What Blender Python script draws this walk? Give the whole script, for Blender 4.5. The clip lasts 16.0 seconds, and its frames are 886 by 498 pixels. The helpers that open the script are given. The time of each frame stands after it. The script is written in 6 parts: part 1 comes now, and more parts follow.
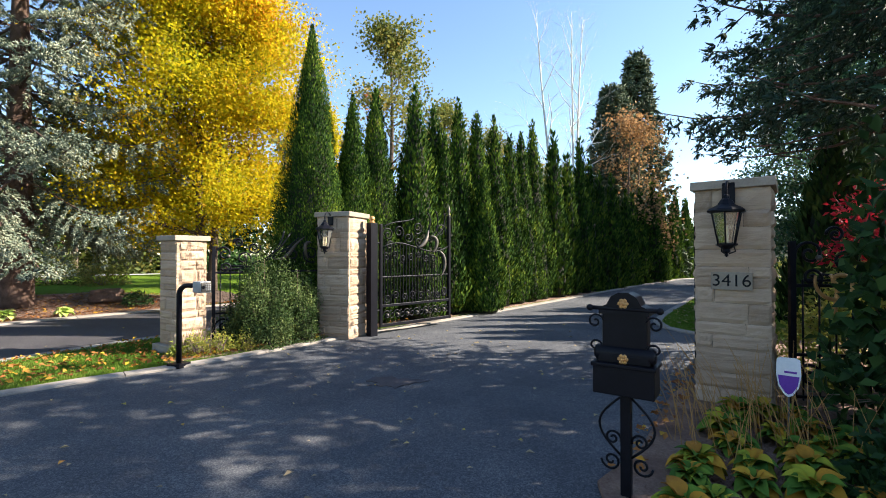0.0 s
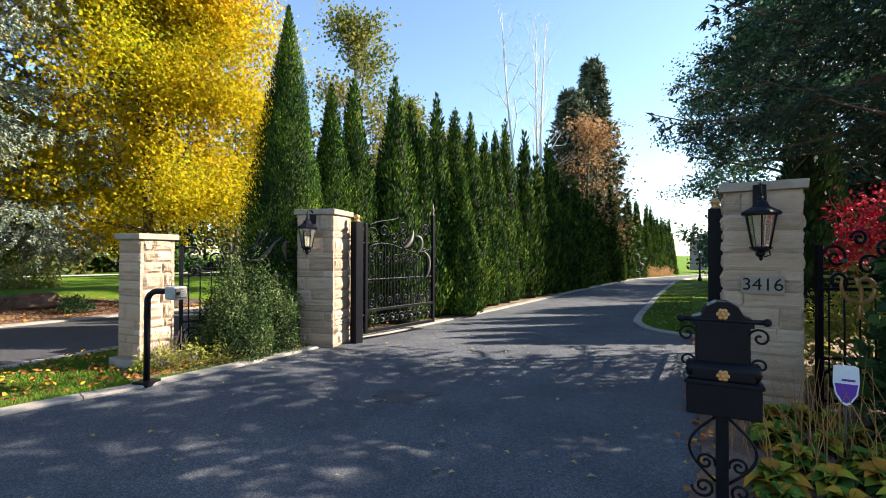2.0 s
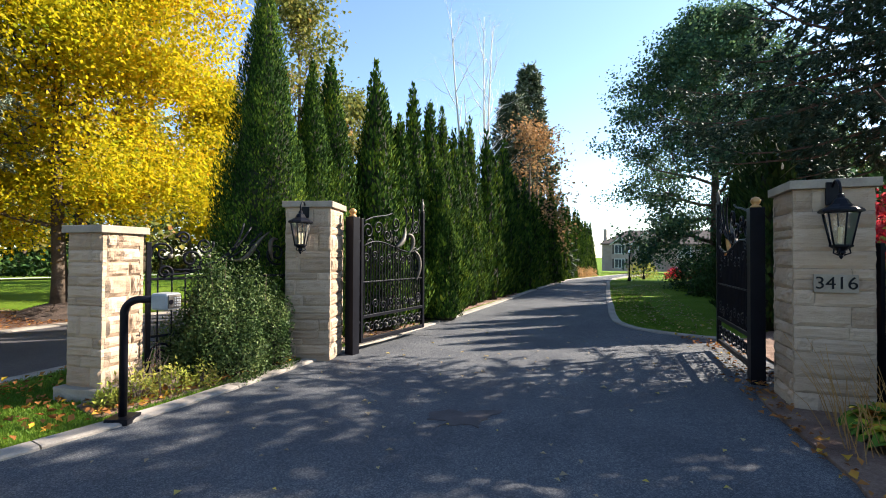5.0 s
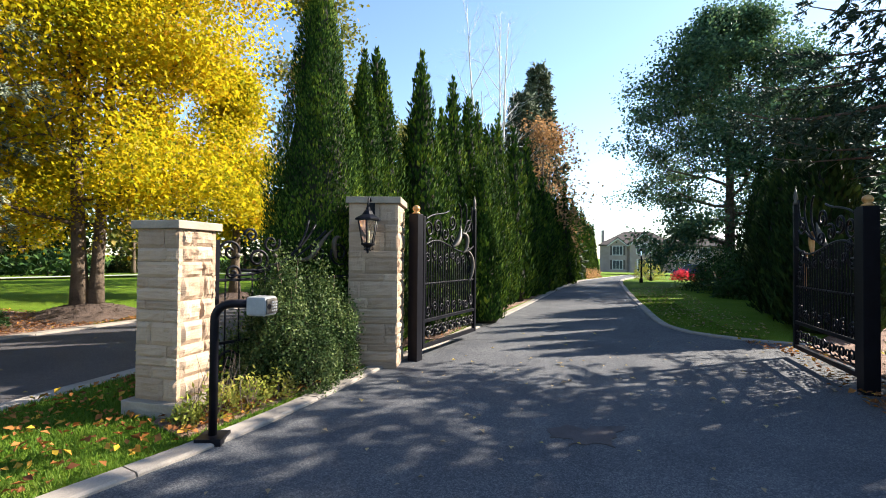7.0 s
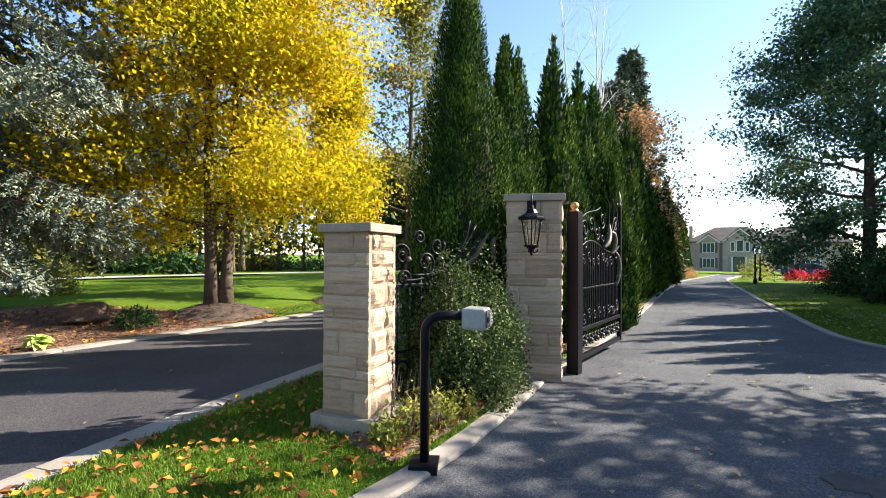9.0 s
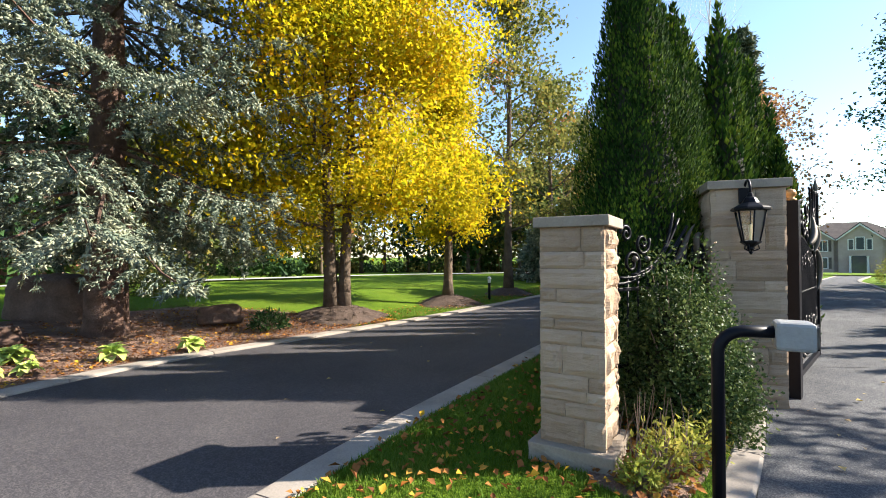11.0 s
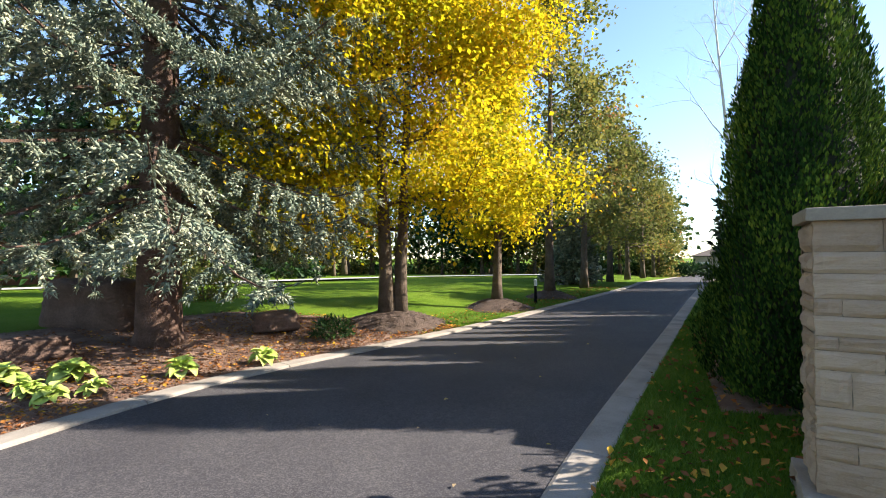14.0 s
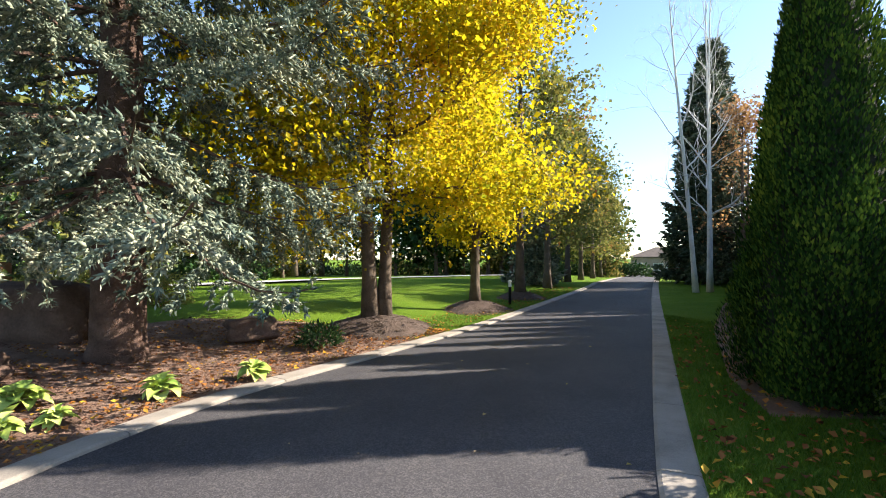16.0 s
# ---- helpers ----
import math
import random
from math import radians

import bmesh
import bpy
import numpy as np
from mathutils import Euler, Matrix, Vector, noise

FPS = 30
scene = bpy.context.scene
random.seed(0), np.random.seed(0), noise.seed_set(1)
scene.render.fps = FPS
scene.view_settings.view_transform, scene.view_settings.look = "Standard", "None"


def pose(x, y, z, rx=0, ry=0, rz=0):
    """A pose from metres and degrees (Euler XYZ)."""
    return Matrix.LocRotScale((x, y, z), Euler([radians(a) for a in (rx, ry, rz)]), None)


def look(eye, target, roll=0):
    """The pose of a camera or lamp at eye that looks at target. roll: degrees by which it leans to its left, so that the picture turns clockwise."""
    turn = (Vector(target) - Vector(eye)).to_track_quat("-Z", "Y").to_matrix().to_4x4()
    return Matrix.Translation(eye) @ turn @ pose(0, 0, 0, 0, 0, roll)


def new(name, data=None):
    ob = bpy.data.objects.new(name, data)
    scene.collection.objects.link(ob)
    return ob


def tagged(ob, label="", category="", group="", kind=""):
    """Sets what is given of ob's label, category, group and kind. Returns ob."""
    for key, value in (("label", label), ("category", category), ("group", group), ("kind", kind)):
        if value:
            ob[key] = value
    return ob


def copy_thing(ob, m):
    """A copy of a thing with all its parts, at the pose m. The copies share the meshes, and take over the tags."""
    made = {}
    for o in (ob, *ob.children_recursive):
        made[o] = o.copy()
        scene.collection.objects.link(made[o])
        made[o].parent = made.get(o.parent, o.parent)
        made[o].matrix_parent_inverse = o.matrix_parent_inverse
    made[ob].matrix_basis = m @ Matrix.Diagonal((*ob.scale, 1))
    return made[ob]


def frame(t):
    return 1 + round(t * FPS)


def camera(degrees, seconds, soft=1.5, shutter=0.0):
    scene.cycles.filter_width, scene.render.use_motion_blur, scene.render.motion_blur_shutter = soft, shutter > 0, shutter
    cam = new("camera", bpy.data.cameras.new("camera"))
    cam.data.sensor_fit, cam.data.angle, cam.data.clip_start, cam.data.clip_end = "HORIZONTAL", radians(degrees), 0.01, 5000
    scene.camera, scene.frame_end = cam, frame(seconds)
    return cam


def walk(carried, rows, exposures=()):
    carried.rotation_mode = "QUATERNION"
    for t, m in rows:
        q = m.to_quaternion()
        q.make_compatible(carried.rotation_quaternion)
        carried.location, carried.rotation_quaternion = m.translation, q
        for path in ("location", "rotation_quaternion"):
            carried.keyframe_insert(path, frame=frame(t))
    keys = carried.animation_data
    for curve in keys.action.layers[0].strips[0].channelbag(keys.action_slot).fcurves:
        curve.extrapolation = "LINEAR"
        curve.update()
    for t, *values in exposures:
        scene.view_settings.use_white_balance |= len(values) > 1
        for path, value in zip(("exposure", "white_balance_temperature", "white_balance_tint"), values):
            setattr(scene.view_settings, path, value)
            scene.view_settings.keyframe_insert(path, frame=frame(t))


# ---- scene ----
cam = camera(88.7, 16.0, soft=1.0)
METRES, EYE, TILT, LEAN, TURN = 8.8, 1.5, 0.0, 0.0, 0.0
ROWS = [
    (0.0, 0.0, 0.0, 0.0, 0.0, 0.59, 0.01),
    (0.5, -0.0175, 0.0113, 0.0018, -1.76, 0.56, -0.01),
    (1.0, -0.0407, 0.0224, 0.0032, -3.44, 0.56, -0.19),
    (1.5, -0.0591, 0.0347, 0.0045, -4.56, 0.52, -0.19),
    (2.0, -0.0793, 0.0509, 0.0026, -6.37, 0.58, -0.18),
    (2.5, -0.1025, 0.065, 0.0032, -8.64, 0.54, -0.22),
    (3.0, -0.1281, 0.0825, 0.0023, -10.57, 0.59, -0.35),
    (3.5, -0.1492, 0.0996, 0.0025, -12.12, 0.51, -0.3),
    (6.0, -0.2706, 0.1932, -0.0049, -17.89, 1.0, -0.3),
    (6.5, -0.2952, 0.2128, -0.0034, -17.76, 0.88, -0.35),
    (7.0, -0.3262, 0.2356, -0.0035, -17.57, 0.91, -0.51),
    (7.5, -0.3529, 0.2557, -0.0022, -16.2, 0.82, -0.47),
    (8.0, -0.3797, 0.2771, -0.0004, -13.84, 0.71, -0.33),
    (8.5, -0.4066, 0.2994, -0.0001, -11.13, 0.68, -0.17),
    (9.0, -0.4414, 0.3215, 0.0015, -9.09, 0.63, -0.29),
    (9.5, -0.4752, 0.3447, -0.0016, -6.71, 0.86, -0.26),
    (10.0, -0.5068, 0.3645, 0.0007, -3.76, 0.69, -0.09),
    (12.5, -0.6577, 0.4496, -0.0036, 0.35, 1.18, 0.25),
    (13.0, -0.6817, 0.4604, -0.0022, 0.15, 1.09, 0.22),
    (13.5, -0.7088, 0.4736, -0.003, -0.34, 1.15, 0.11),
    (14.0, -0.7312, 0.4883, -0.0006, -0.66, 1.05, 0.16),
    (14.5, -0.7564, 0.5022, -0.0017, -1.86, 1.18, 0.4),
    (15.0, -0.7821, 0.5174, 0.0007, -3.84, 1.06, 0.33),
    (15.5, -0.8083, 0.5349, -0.0023, -6.08, 1.24, 0.33),
    (16.0, -0.8301, 0.5498, -0.0012, -7.66, 1.14, 0.14),
]
walk(cam, [(t, pose(0, 0, EYE, TILT, LEAN, TURN) @ pose(METRES * x, METRES * y, METRES * z, 90 + pitch, roll, yaw)) for t, x, y, z, yaw, pitch, roll in ROWS], exposures=[(0.0, 1.84), (16.0, 1.84)])

# ---- light ----
SUN_ELEVATION = 32.0
SUN_AZIMUTH = 87.0  # degrees clockwise from +y
world = bpy.data.worlds.new("sky")
scene.world = world
world.use_nodes = True
wt = world.node_tree
sky = wt.nodes.new("ShaderNodeTexSky")
sky.sky_type = "NISHITA"
sky.sun_disc = False
sky.sun_elevation = radians(SUN_ELEVATION)
sky.sun_rotation = radians(SUN_AZIMUTH)
sky.air_density = 1.0
sky.dust_density = 0.25
sky.ozone_density = 2.6
wt.links.new(sky.outputs["Color"], wt.nodes["Background"].inputs["Color"])
wt.nodes["Background"].inputs["Strength"].default_value = 0.092
sun_data = bpy.data.lights.new("sun", "SUN")
sun_data.energy = 5.0
sun_data.angle = radians(0.53)
sun_data.color = (1.0, 0.92, 0.8)
sun = new("sun", sun_data)
_el, _az = radians(SUN_ELEVATION), radians(SUN_AZIMUTH)
sun.matrix_world = look((60 * math.sin(_az), 60 * math.cos(_az), 60 * math.tan(_el)), (0, 0, 0))


# ---- materials ----
def node(nt, kind, **values):
    n = nt.nodes.new(kind)
    for k, v in values.items():
        n.inputs[k.replace("_", " ")].default_value = v
    return n


def base_material(name, rough=0.8, metal=0.0, spec=0.3):
    m = bpy.data.materials.new(name)
    m.use_nodes = True
    b = m.node_tree.nodes["Principled BSDF"]
    b.inputs["Roughness"].default_value = rough
    b.inputs["Metallic"].default_value = metal
    b.inputs["Specular IOR Level"].default_value = spec
    return m, m.node_tree, b


def ramp(nt, stops):
    r = nt.nodes.new("ShaderNodeValToRGB")
    els = r.color_ramp.elements
    while len(els) < len(stops):
        els.new(0.5)
    for e, (p, c) in zip(els, stops):
        e.position, e.color = p, (*c, 1)
    return r


def surface(name, stops, scale, rough=0.85, fine=40.0, bump=0.3, dist=0.01, metal=0.0, spec=0.3, detail=6.0, piece=False, mixfine=0.35, vary=0.22):
    """Two scales of noise on object coordinates, a ramp of colours and a fine bump."""
    m, nt, b = base_material(name, rough, metal, spec)
    co = nt.nodes.new("ShaderNodeNewGeometry").outputs["Position"]
    n1 = node(nt, "ShaderNodeTexNoise", Scale=scale, Detail=detail, Roughness=0.6)
    n2 = node(nt, "ShaderNodeTexNoise", Scale=fine, Detail=4.0, Roughness=0.7)
    nt.links.new(co, n1.inputs["Vector"])
    nt.links.new(co, n2.inputs["Vector"])
    mix = nt.nodes.new("ShaderNodeMix")
    mix.inputs["Factor"].default_value = mixfine
    nt.links.new(n1.outputs["Fac"], mix.inputs["A"])
    nt.links.new(n2.outputs["Fac"], mix.inputs["B"])
    fac = mix.outputs["Result"]
    if piece:
        oi = nt.nodes.new("ShaderNodeObjectInfo")
        mx = nt.nodes.new("ShaderNodeMix")
        mx.inputs["Factor"].default_value = vary
        nt.links.new(fac, mx.inputs["A"])
        nt.links.new(oi.outputs["Random"], mx.inputs["B"])
        fac = mx.outputs["Result"]
    r = ramp(nt, stops)
    nt.links.new(fac, r.inputs["Fac"])
    nt.links.new(r.outputs["Color"], b.inputs["Base Color"])
    bp = node(nt, "ShaderNodeBump", Strength=bump, Distance=dist)
    nt.links.new(n2.outputs["Fac"], bp.inputs["Height"])
    nt.links.new(bp.outputs["Normal"], b.inputs["Normal"])
    return m


def leaf_material(name, stops, through_light=0.35, rough=0.55, patch=0.5, spec=0.12):
    """Leaves: colour by leaf and by patch of the crown; some light passes through."""
    m, nt, b = base_material(name, rough, 0.0, spec)
    geo = nt.nodes.new("ShaderNodeNewGeometry")
    n1 = node(nt, "ShaderNodeTexNoise", Scale=patch, Detail=3.0)
    nt.links.new(geo.outputs["Position"], n1.inputs["Vector"])
    spread = nt.nodes.new("ShaderNodeMapRange")
    spread.inputs["From Min"].default_value, spread.inputs["From Max"].default_value = 0.3, 0.7
    nt.links.new(n1.outputs["Fac"], spread.inputs["Value"])
    mix = nt.nodes.new("ShaderNodeMix")
    mix.inputs["Factor"].default_value = 0.55
    nt.links.new(spread.outputs["Result"], mix.inputs["A"])
    nt.links.new(geo.outputs["Random Per Island"], mix.inputs["B"])
    r = ramp(nt, stops)
    nt.links.new(mix.outputs["Result"], r.inputs["Fac"])
    nt.links.new(r.outputs["Color"], b.inputs["Base Color"])
    tr = nt.nodes.new("ShaderNodeBsdfTranslucent")
    nt.links.new(r.outputs["Color"], tr.inputs["Color"])
    ms = nt.nodes.new("ShaderNodeMixShader")
    ms.inputs["Fac"].default_value = through_light
    nt.links.new(b.outputs["BSDF"], ms.inputs[1])
    nt.links.new(tr.outputs["BSDF"], ms.inputs[2])
    nt.links.new(ms.outputs["Shader"], nt.nodes["Material Output"].inputs["Surface"])
    return m


def bedded_stone(name, stops):
    """Split limestone: beds of varied tone lying flat, stains, a tone for each block and a hewn grain."""
    m, nt, b = base_material(name, 0.95, 0.0, 0.1)
    co = nt.nodes.new("ShaderNodeNewGeometry").outputs["Position"]
    oi = nt.nodes.new("ShaderNodeObjectInfo")
    mp = nt.nodes.new("ShaderNodeMapping")
    mp.inputs["Scale"].default_value = (3.0, 3.0, 22.0)
    nt.links.new(co, mp.inputs["Vector"])
    beds = node(nt, "ShaderNodeTexNoise", Scale=1.0, Detail=6.0, Roughness=0.65, Distortion=0.6)
    nt.links.new(mp.outputs["Vector"], beds.inputs["Vector"])
    stain = node(nt, "ShaderNodeTexNoise", Scale=5.0, Detail=5.0, Roughness=0.6)
    grain = node(nt, "ShaderNodeTexNoise", Scale=70.0, Detail=4.0, Roughness=0.7)
    for n in (stain, grain):
        nt.links.new(co, n.inputs["Vector"])
    fac = beds.outputs["Fac"]
    for src, k in ((stain.outputs["Fac"], 0.4), (grain.outputs["Fac"], 0.2), (oi.outputs["Random"], 0.24)):
        mx = nt.nodes.new("ShaderNodeMix")
        mx.inputs["Factor"].default_value = k
        nt.links.new(fac, mx.inputs["A"])
        nt.links.new(src, mx.inputs["B"])
        fac = mx.outputs["Result"]
    r = ramp(nt, stops)
    nt.links.new(fac, r.inputs["Fac"])
    nt.links.new(r.outputs["Color"], b.inputs["Base Color"])
    b1 = node(nt, "ShaderNodeBump", Strength=0.7, Distance=0.02)
    nt.links.new(beds.outputs["Fac"], b1.inputs["Height"])
    b2 = node(nt, "ShaderNodeBump", Strength=0.6, Distance=0.006)
    nt.links.new(grain.outputs["Fac"], b2.inputs["Height"])
    nt.links.new(b1.outputs["Normal"], b2.inputs["Normal"])
    nt.links.new(b2.outputs["Normal"], b.inputs["Normal"])
    return m


def aggregate(name, stops, scale, rough, speck, spec=0.3):
    """Asphalt: broad worn patches, a mottle and single pale and dark stones in the binder."""
    m, nt, b = base_material(name, rough, 0.0, spec)
    co = nt.nodes.new("ShaderNodeNewGeometry").outputs["Position"]
    broad = node(nt, "ShaderNodeTexNoise", Scale=scale, Detail=6.0, Roughness=0.6)
    mottle = node(nt, "ShaderNodeTexNoise", Scale=24.0, Detail=5.0, Roughness=0.75)
    stones = node(nt, "ShaderNodeTexVoronoi", Scale=120.0)
    for n in (broad, mottle, stones):
        nt.links.new(co, n.inputs["Vector"])
    tone = nt.nodes.new("ShaderNodeSeparateColor")
    nt.links.new(stones.outputs["Color"], tone.inputs["Color"])
    fac = broad.outputs["Fac"]
    for src, k in ((mottle.outputs["Fac"], 0.45), (tone.outputs["Red"], speck)):
        mx = nt.nodes.new("ShaderNodeMix")
        mx.inputs["Factor"].default_value = k
        nt.links.new(fac, mx.inputs["A"])
        nt.links.new(src, mx.inputs["B"])
        fac = mx.outputs["Result"]
    r = ramp(nt, stops)
    nt.links.new(fac, r.inputs["Fac"])
    nt.links.new(r.outputs["Color"], b.inputs["Base Color"])
    bp = node(nt, "ShaderNodeBump", Strength=0.8, Distance=0.006)
    nt.links.new(tone.outputs["Red"], bp.inputs["Height"])
    nt.links.new(bp.outputs["Normal"], b.inputs["Normal"])
    return m


M_ASPHALT = aggregate("asphalt_worn", [(0.25, (0.025, 0.027, 0.034)), (0.5, (0.066, 0.068, 0.076)), (0.75, (0.19, 0.185, 0.18))], 0.9, 0.85, 0.28)
M_ASPHALT_NEW = aggregate("asphalt_sealed", [(0.25, (0.024, 0.022, 0.027)), (0.5, (0.05, 0.046, 0.051)), (0.75, (0.125, 0.115, 0.112))], 0.6, 0.75, 0.3)
M_KERB = surface("kerb_concrete", [(0.3, (0.15, 0.13, 0.108)), (0.5, (0.27, 0.235, 0.2)), (0.75, (0.38, 0.33, 0.285))], 2.0, 0.9, 70.0, 0.4, 0.004)
M_GRASS = surface("lawn", [(0.25, (0.045, 0.09, 0.008)), (0.5, (0.1, 0.17, 0.012)), (0.75, (0.18, 0.22, 0.03))], 0.6, 0.95, 45.0, 1.0, 0.04, spec=0.08, mixfine=0.45)
M_SOIL = surface("mulch_soil", [(0.3, (0.09, 0.048, 0.034)), (0.5, (0.2, 0.12, 0.085)), (0.72, (0.38, 0.26, 0.19))], 2.2, 0.95, 45.0, 1.0, 0.03)
M_STONE = bedded_stone("limestone", [(0.2, (0.22, 0.15, 0.1)), (0.42, (0.34, 0.24, 0.165)), (0.62, (0.45, 0.33, 0.235)), (0.85, (0.57, 0.45, 0.34))])
M_CAP = surface("limestone_cap", [(0.3, (0.21, 0.17, 0.13)), (0.7, (0.36, 0.3, 0.235))], 4.0, 0.9, 60.0, 0.35, 0.006)
M_MORTAR = surface("mortar", [(0.3, (0.15, 0.115, 0.085)), (0.7, (0.25, 0.2, 0.15))], 6.0, 0.95, 90.0, 0.4, 0.004)
M_IRON = surface("black_iron", [(0.3, (0.003, 0.003, 0.005)), (0.7, (0.008, 0.008, 0.012))], 8.0, 0.42, 90.0, 0.15, 0.002, spec=0.14)
M_SILVER = surface("silver_painted_iron", [(0.3, (0.06, 0.052, 0.045)), (0.7, (0.17, 0.15, 0.125))], 12.0, 0.55, 80.0, 0.2, 0.002, metal=0.4)
M_BRONZE = surface("dull_bronze_paint", [(0.3, (0.05, 0.038, 0.028)), (0.7, (0.12, 0.09, 0.065))], 12.0, 0.6, 80.0, 0.2, 0.002, metal=0.3)
M_GOLD = surface("old_gold_paint", [(0.3, (0.35, 0.16, 0.05)), (0.7, (0.62, 0.36, 0.14))], 12.0, 0.38, 80.0, 0.2, 0.002, metal=0.4)
M_BARK = surface("grey_brown_bark", [(0.3, (0.05, 0.035, 0.025)), (0.7, (0.17, 0.125, 0.09))], 5.0, 0.95, 30.0, 1.0, 0.03)
M_BARK_RED = surface("spruce_bark", [(0.3, (0.05, 0.028, 0.02)), (0.7, (0.17, 0.105, 0.08))], 6.0, 0.95, 30.0, 1.0, 0.03)
M_BIRCH = surface("birch_bark", [(0.3, (0.2, 0.17, 0.15)), (0.42, (0.55, 0.52, 0.48)), (0.7, (0.72, 0.69, 0.64))], 3.0, 0.8, 14.0, 0.5, 0.01)
M_TWIG = surface("dry_twig", [(0.3, (0.12, 0.08, 0.06)), (0.7, (0.26, 0.19, 0.15))], 4.0, 0.9, 30.0, 0.3, 0.01)
M_CEDAR = leaf_material("cedar_spray", [(0.1, (0.008, 0.021, 0.005)), (0.45, (0.024, 0.058, 0.011)), (0.75, (0.092, 0.15, 0.018)), (0.97, (0.2, 0.23, 0.026))], 0.15, 0.85, 1.5, spec=0.06)
# Near-black tone: the shade inside crowns and bushes, put into the colour.
M_INNER_SHADE = surface("inner_shade", [(0.3, (0.01, 0.016, 0.007)), (0.7, (0.03, 0.03, 0.015))], 4.0, 0.95, 20.0, 0.8, 0.05)
# Darker copy of M_CEDAR: shade inside the gate is put into the colour.
M_CEDAR_SHADED = leaf_material("shaded_cedar_spray", [(0.1, (0.008, 0.02, 0.008)), (0.5, (0.022, 0.045, 0.014)), (0.97, (0.06, 0.085, 0.02))], 0.08, 0.85, 1.5, spec=0.05)
M_SPRUCE = leaf_material("blue_spruce_needles", [(0.05, (0.042, 0.066, 0.052)), (0.4, (0.14, 0.175, 0.128)), (0.75, (0.33, 0.345, 0.24)), (0.97, (0.54, 0.5, 0.33))], 0.08, 0.75, 0.8)
M_SPRUCE_FAR = leaf_material("grey_green_spruce_needles", [(0.1, (0.03, 0.05, 0.03)), (0.5, (0.075, 0.1, 0.06)), (0.95, (0.17, 0.19, 0.11))], 0.1, 0.7, 0.8)
M_SPRUCE_DARK = leaf_material("dark_spruce_needles", [(0.1, (0.012, 0.028, 0.018)), (0.5, (0.03, 0.055, 0.035)), (0.95, (0.07, 0.095, 0.06))], 0.08, 0.65, 0.8)
M_MAPLE = leaf_material("gold_maple_leaves", [(0.05, (0.16, 0.21, 0.012)), (0.3, (0.43, 0.39, 0.012)), (0.68, (0.6, 0.43, 0.012)), (0.97, (0.64, 0.27, 0.02))], 0.62, 0.5, 0.5)
M_SPARSE = leaf_material("turning_leaves", [(0.05, (0.08, 0.11, 0.025)), (0.5, (0.17, 0.18, 0.045)), (0.8, (0.3, 0.25, 0.06)), (0.97, (0.45, 0.16, 0.06))], 0.45, 0.6, 0.4)
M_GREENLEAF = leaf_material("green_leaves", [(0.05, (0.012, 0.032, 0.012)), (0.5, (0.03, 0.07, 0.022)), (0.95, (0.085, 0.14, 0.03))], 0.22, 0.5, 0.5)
# Brighter copy of M_GREENLEAF for the ash, its lit look put into the colour.
M_GREENLEAF_LIT = leaf_material("lit_ash_leaves", [(0.05, (0.025, 0.06, 0.035)), (0.5, (0.06, 0.12, 0.065)), (0.95, (0.15, 0.22, 0.08))], 0.38, 0.45, 0.5)
M_SHRUB = leaf_material("privet_leaves", [(0.05, (0.014, 0.034, 0.01)), (0.5, (0.05, 0.085, 0.024)), (0.95, (0.2, 0.24, 0.08))], 0.25, 0.45, 3.0)
M_RED = leaf_material("crimson_leaves", [(0.05, (0.3, 0.01, 0.02)), (0.5, (0.55, 0.03, 0.05)), (0.95, (0.7, 0.12, 0.12))], 0.45, 0.5, 2.0)
M_FAR = leaf_material("far_wood_leaves", [(0.05, (0.03, 0.05, 0.02)), (0.5, (0.1, 0.12, 0.03)), (0.8, (0.25, 0.2, 0.05)), (0.97, (0.4, 0.2, 0.06))], 0.35, 0.6, 0.15)


# ---- building helpers ----
def mesh_from(name, verts, faces, mat, smooth=False):
    me = bpy.data.meshes.new(name)
    me.from_pydata(verts, [], faces)
    if mat:
        me.materials.append(mat)
    if smooth:
        me.polygons.foreach_set("use_smooth", [True] * len(me.polygons))
    me.update()
    return me


def part(name, bm, material, parent, label="", smooth=False):
    me = bpy.data.meshes.new(name)
    if smooth:
        for f in bm.faces:
            f.smooth = True
    bm.to_mesh(me)
    bm.free()
    me.materials.append(material)
    ob = new(name, me)
    ob.parent = parent
    if label:
        ob["label"] = label
    return ob


def part_mesh(name, me, parent, m=None, label=""):
    ob = new(name, me)
    ob.parent = parent
    if m is not None:
        ob.matrix_basis = m
    if label:
        ob["label"] = label
    return ob


def thing(name, m, label, category, group="", kind=""):
    return tagged(put(new(name), m), label, category, group, kind)


def put(ob, m):
    ob.matrix_basis = m
    return ob


def box(bm, x0, y0, z0, x1, y1, z1, bevel=0.0):
    r = bmesh.ops.create_cube(bm, size=1, matrix=Matrix.LocRotScale(((x0 + x1) / 2, (y0 + y1) / 2, (z0 + z1) / 2), None, (x1 - x0, y1 - y0, z1 - z0)))
    if bevel:
        es = list({e for v in r["verts"] for e in v.link_edges})
        bmesh.ops.bevel(bm, geom=es, offset=bevel, segments=2, affect="EDGES", profile=0.5)


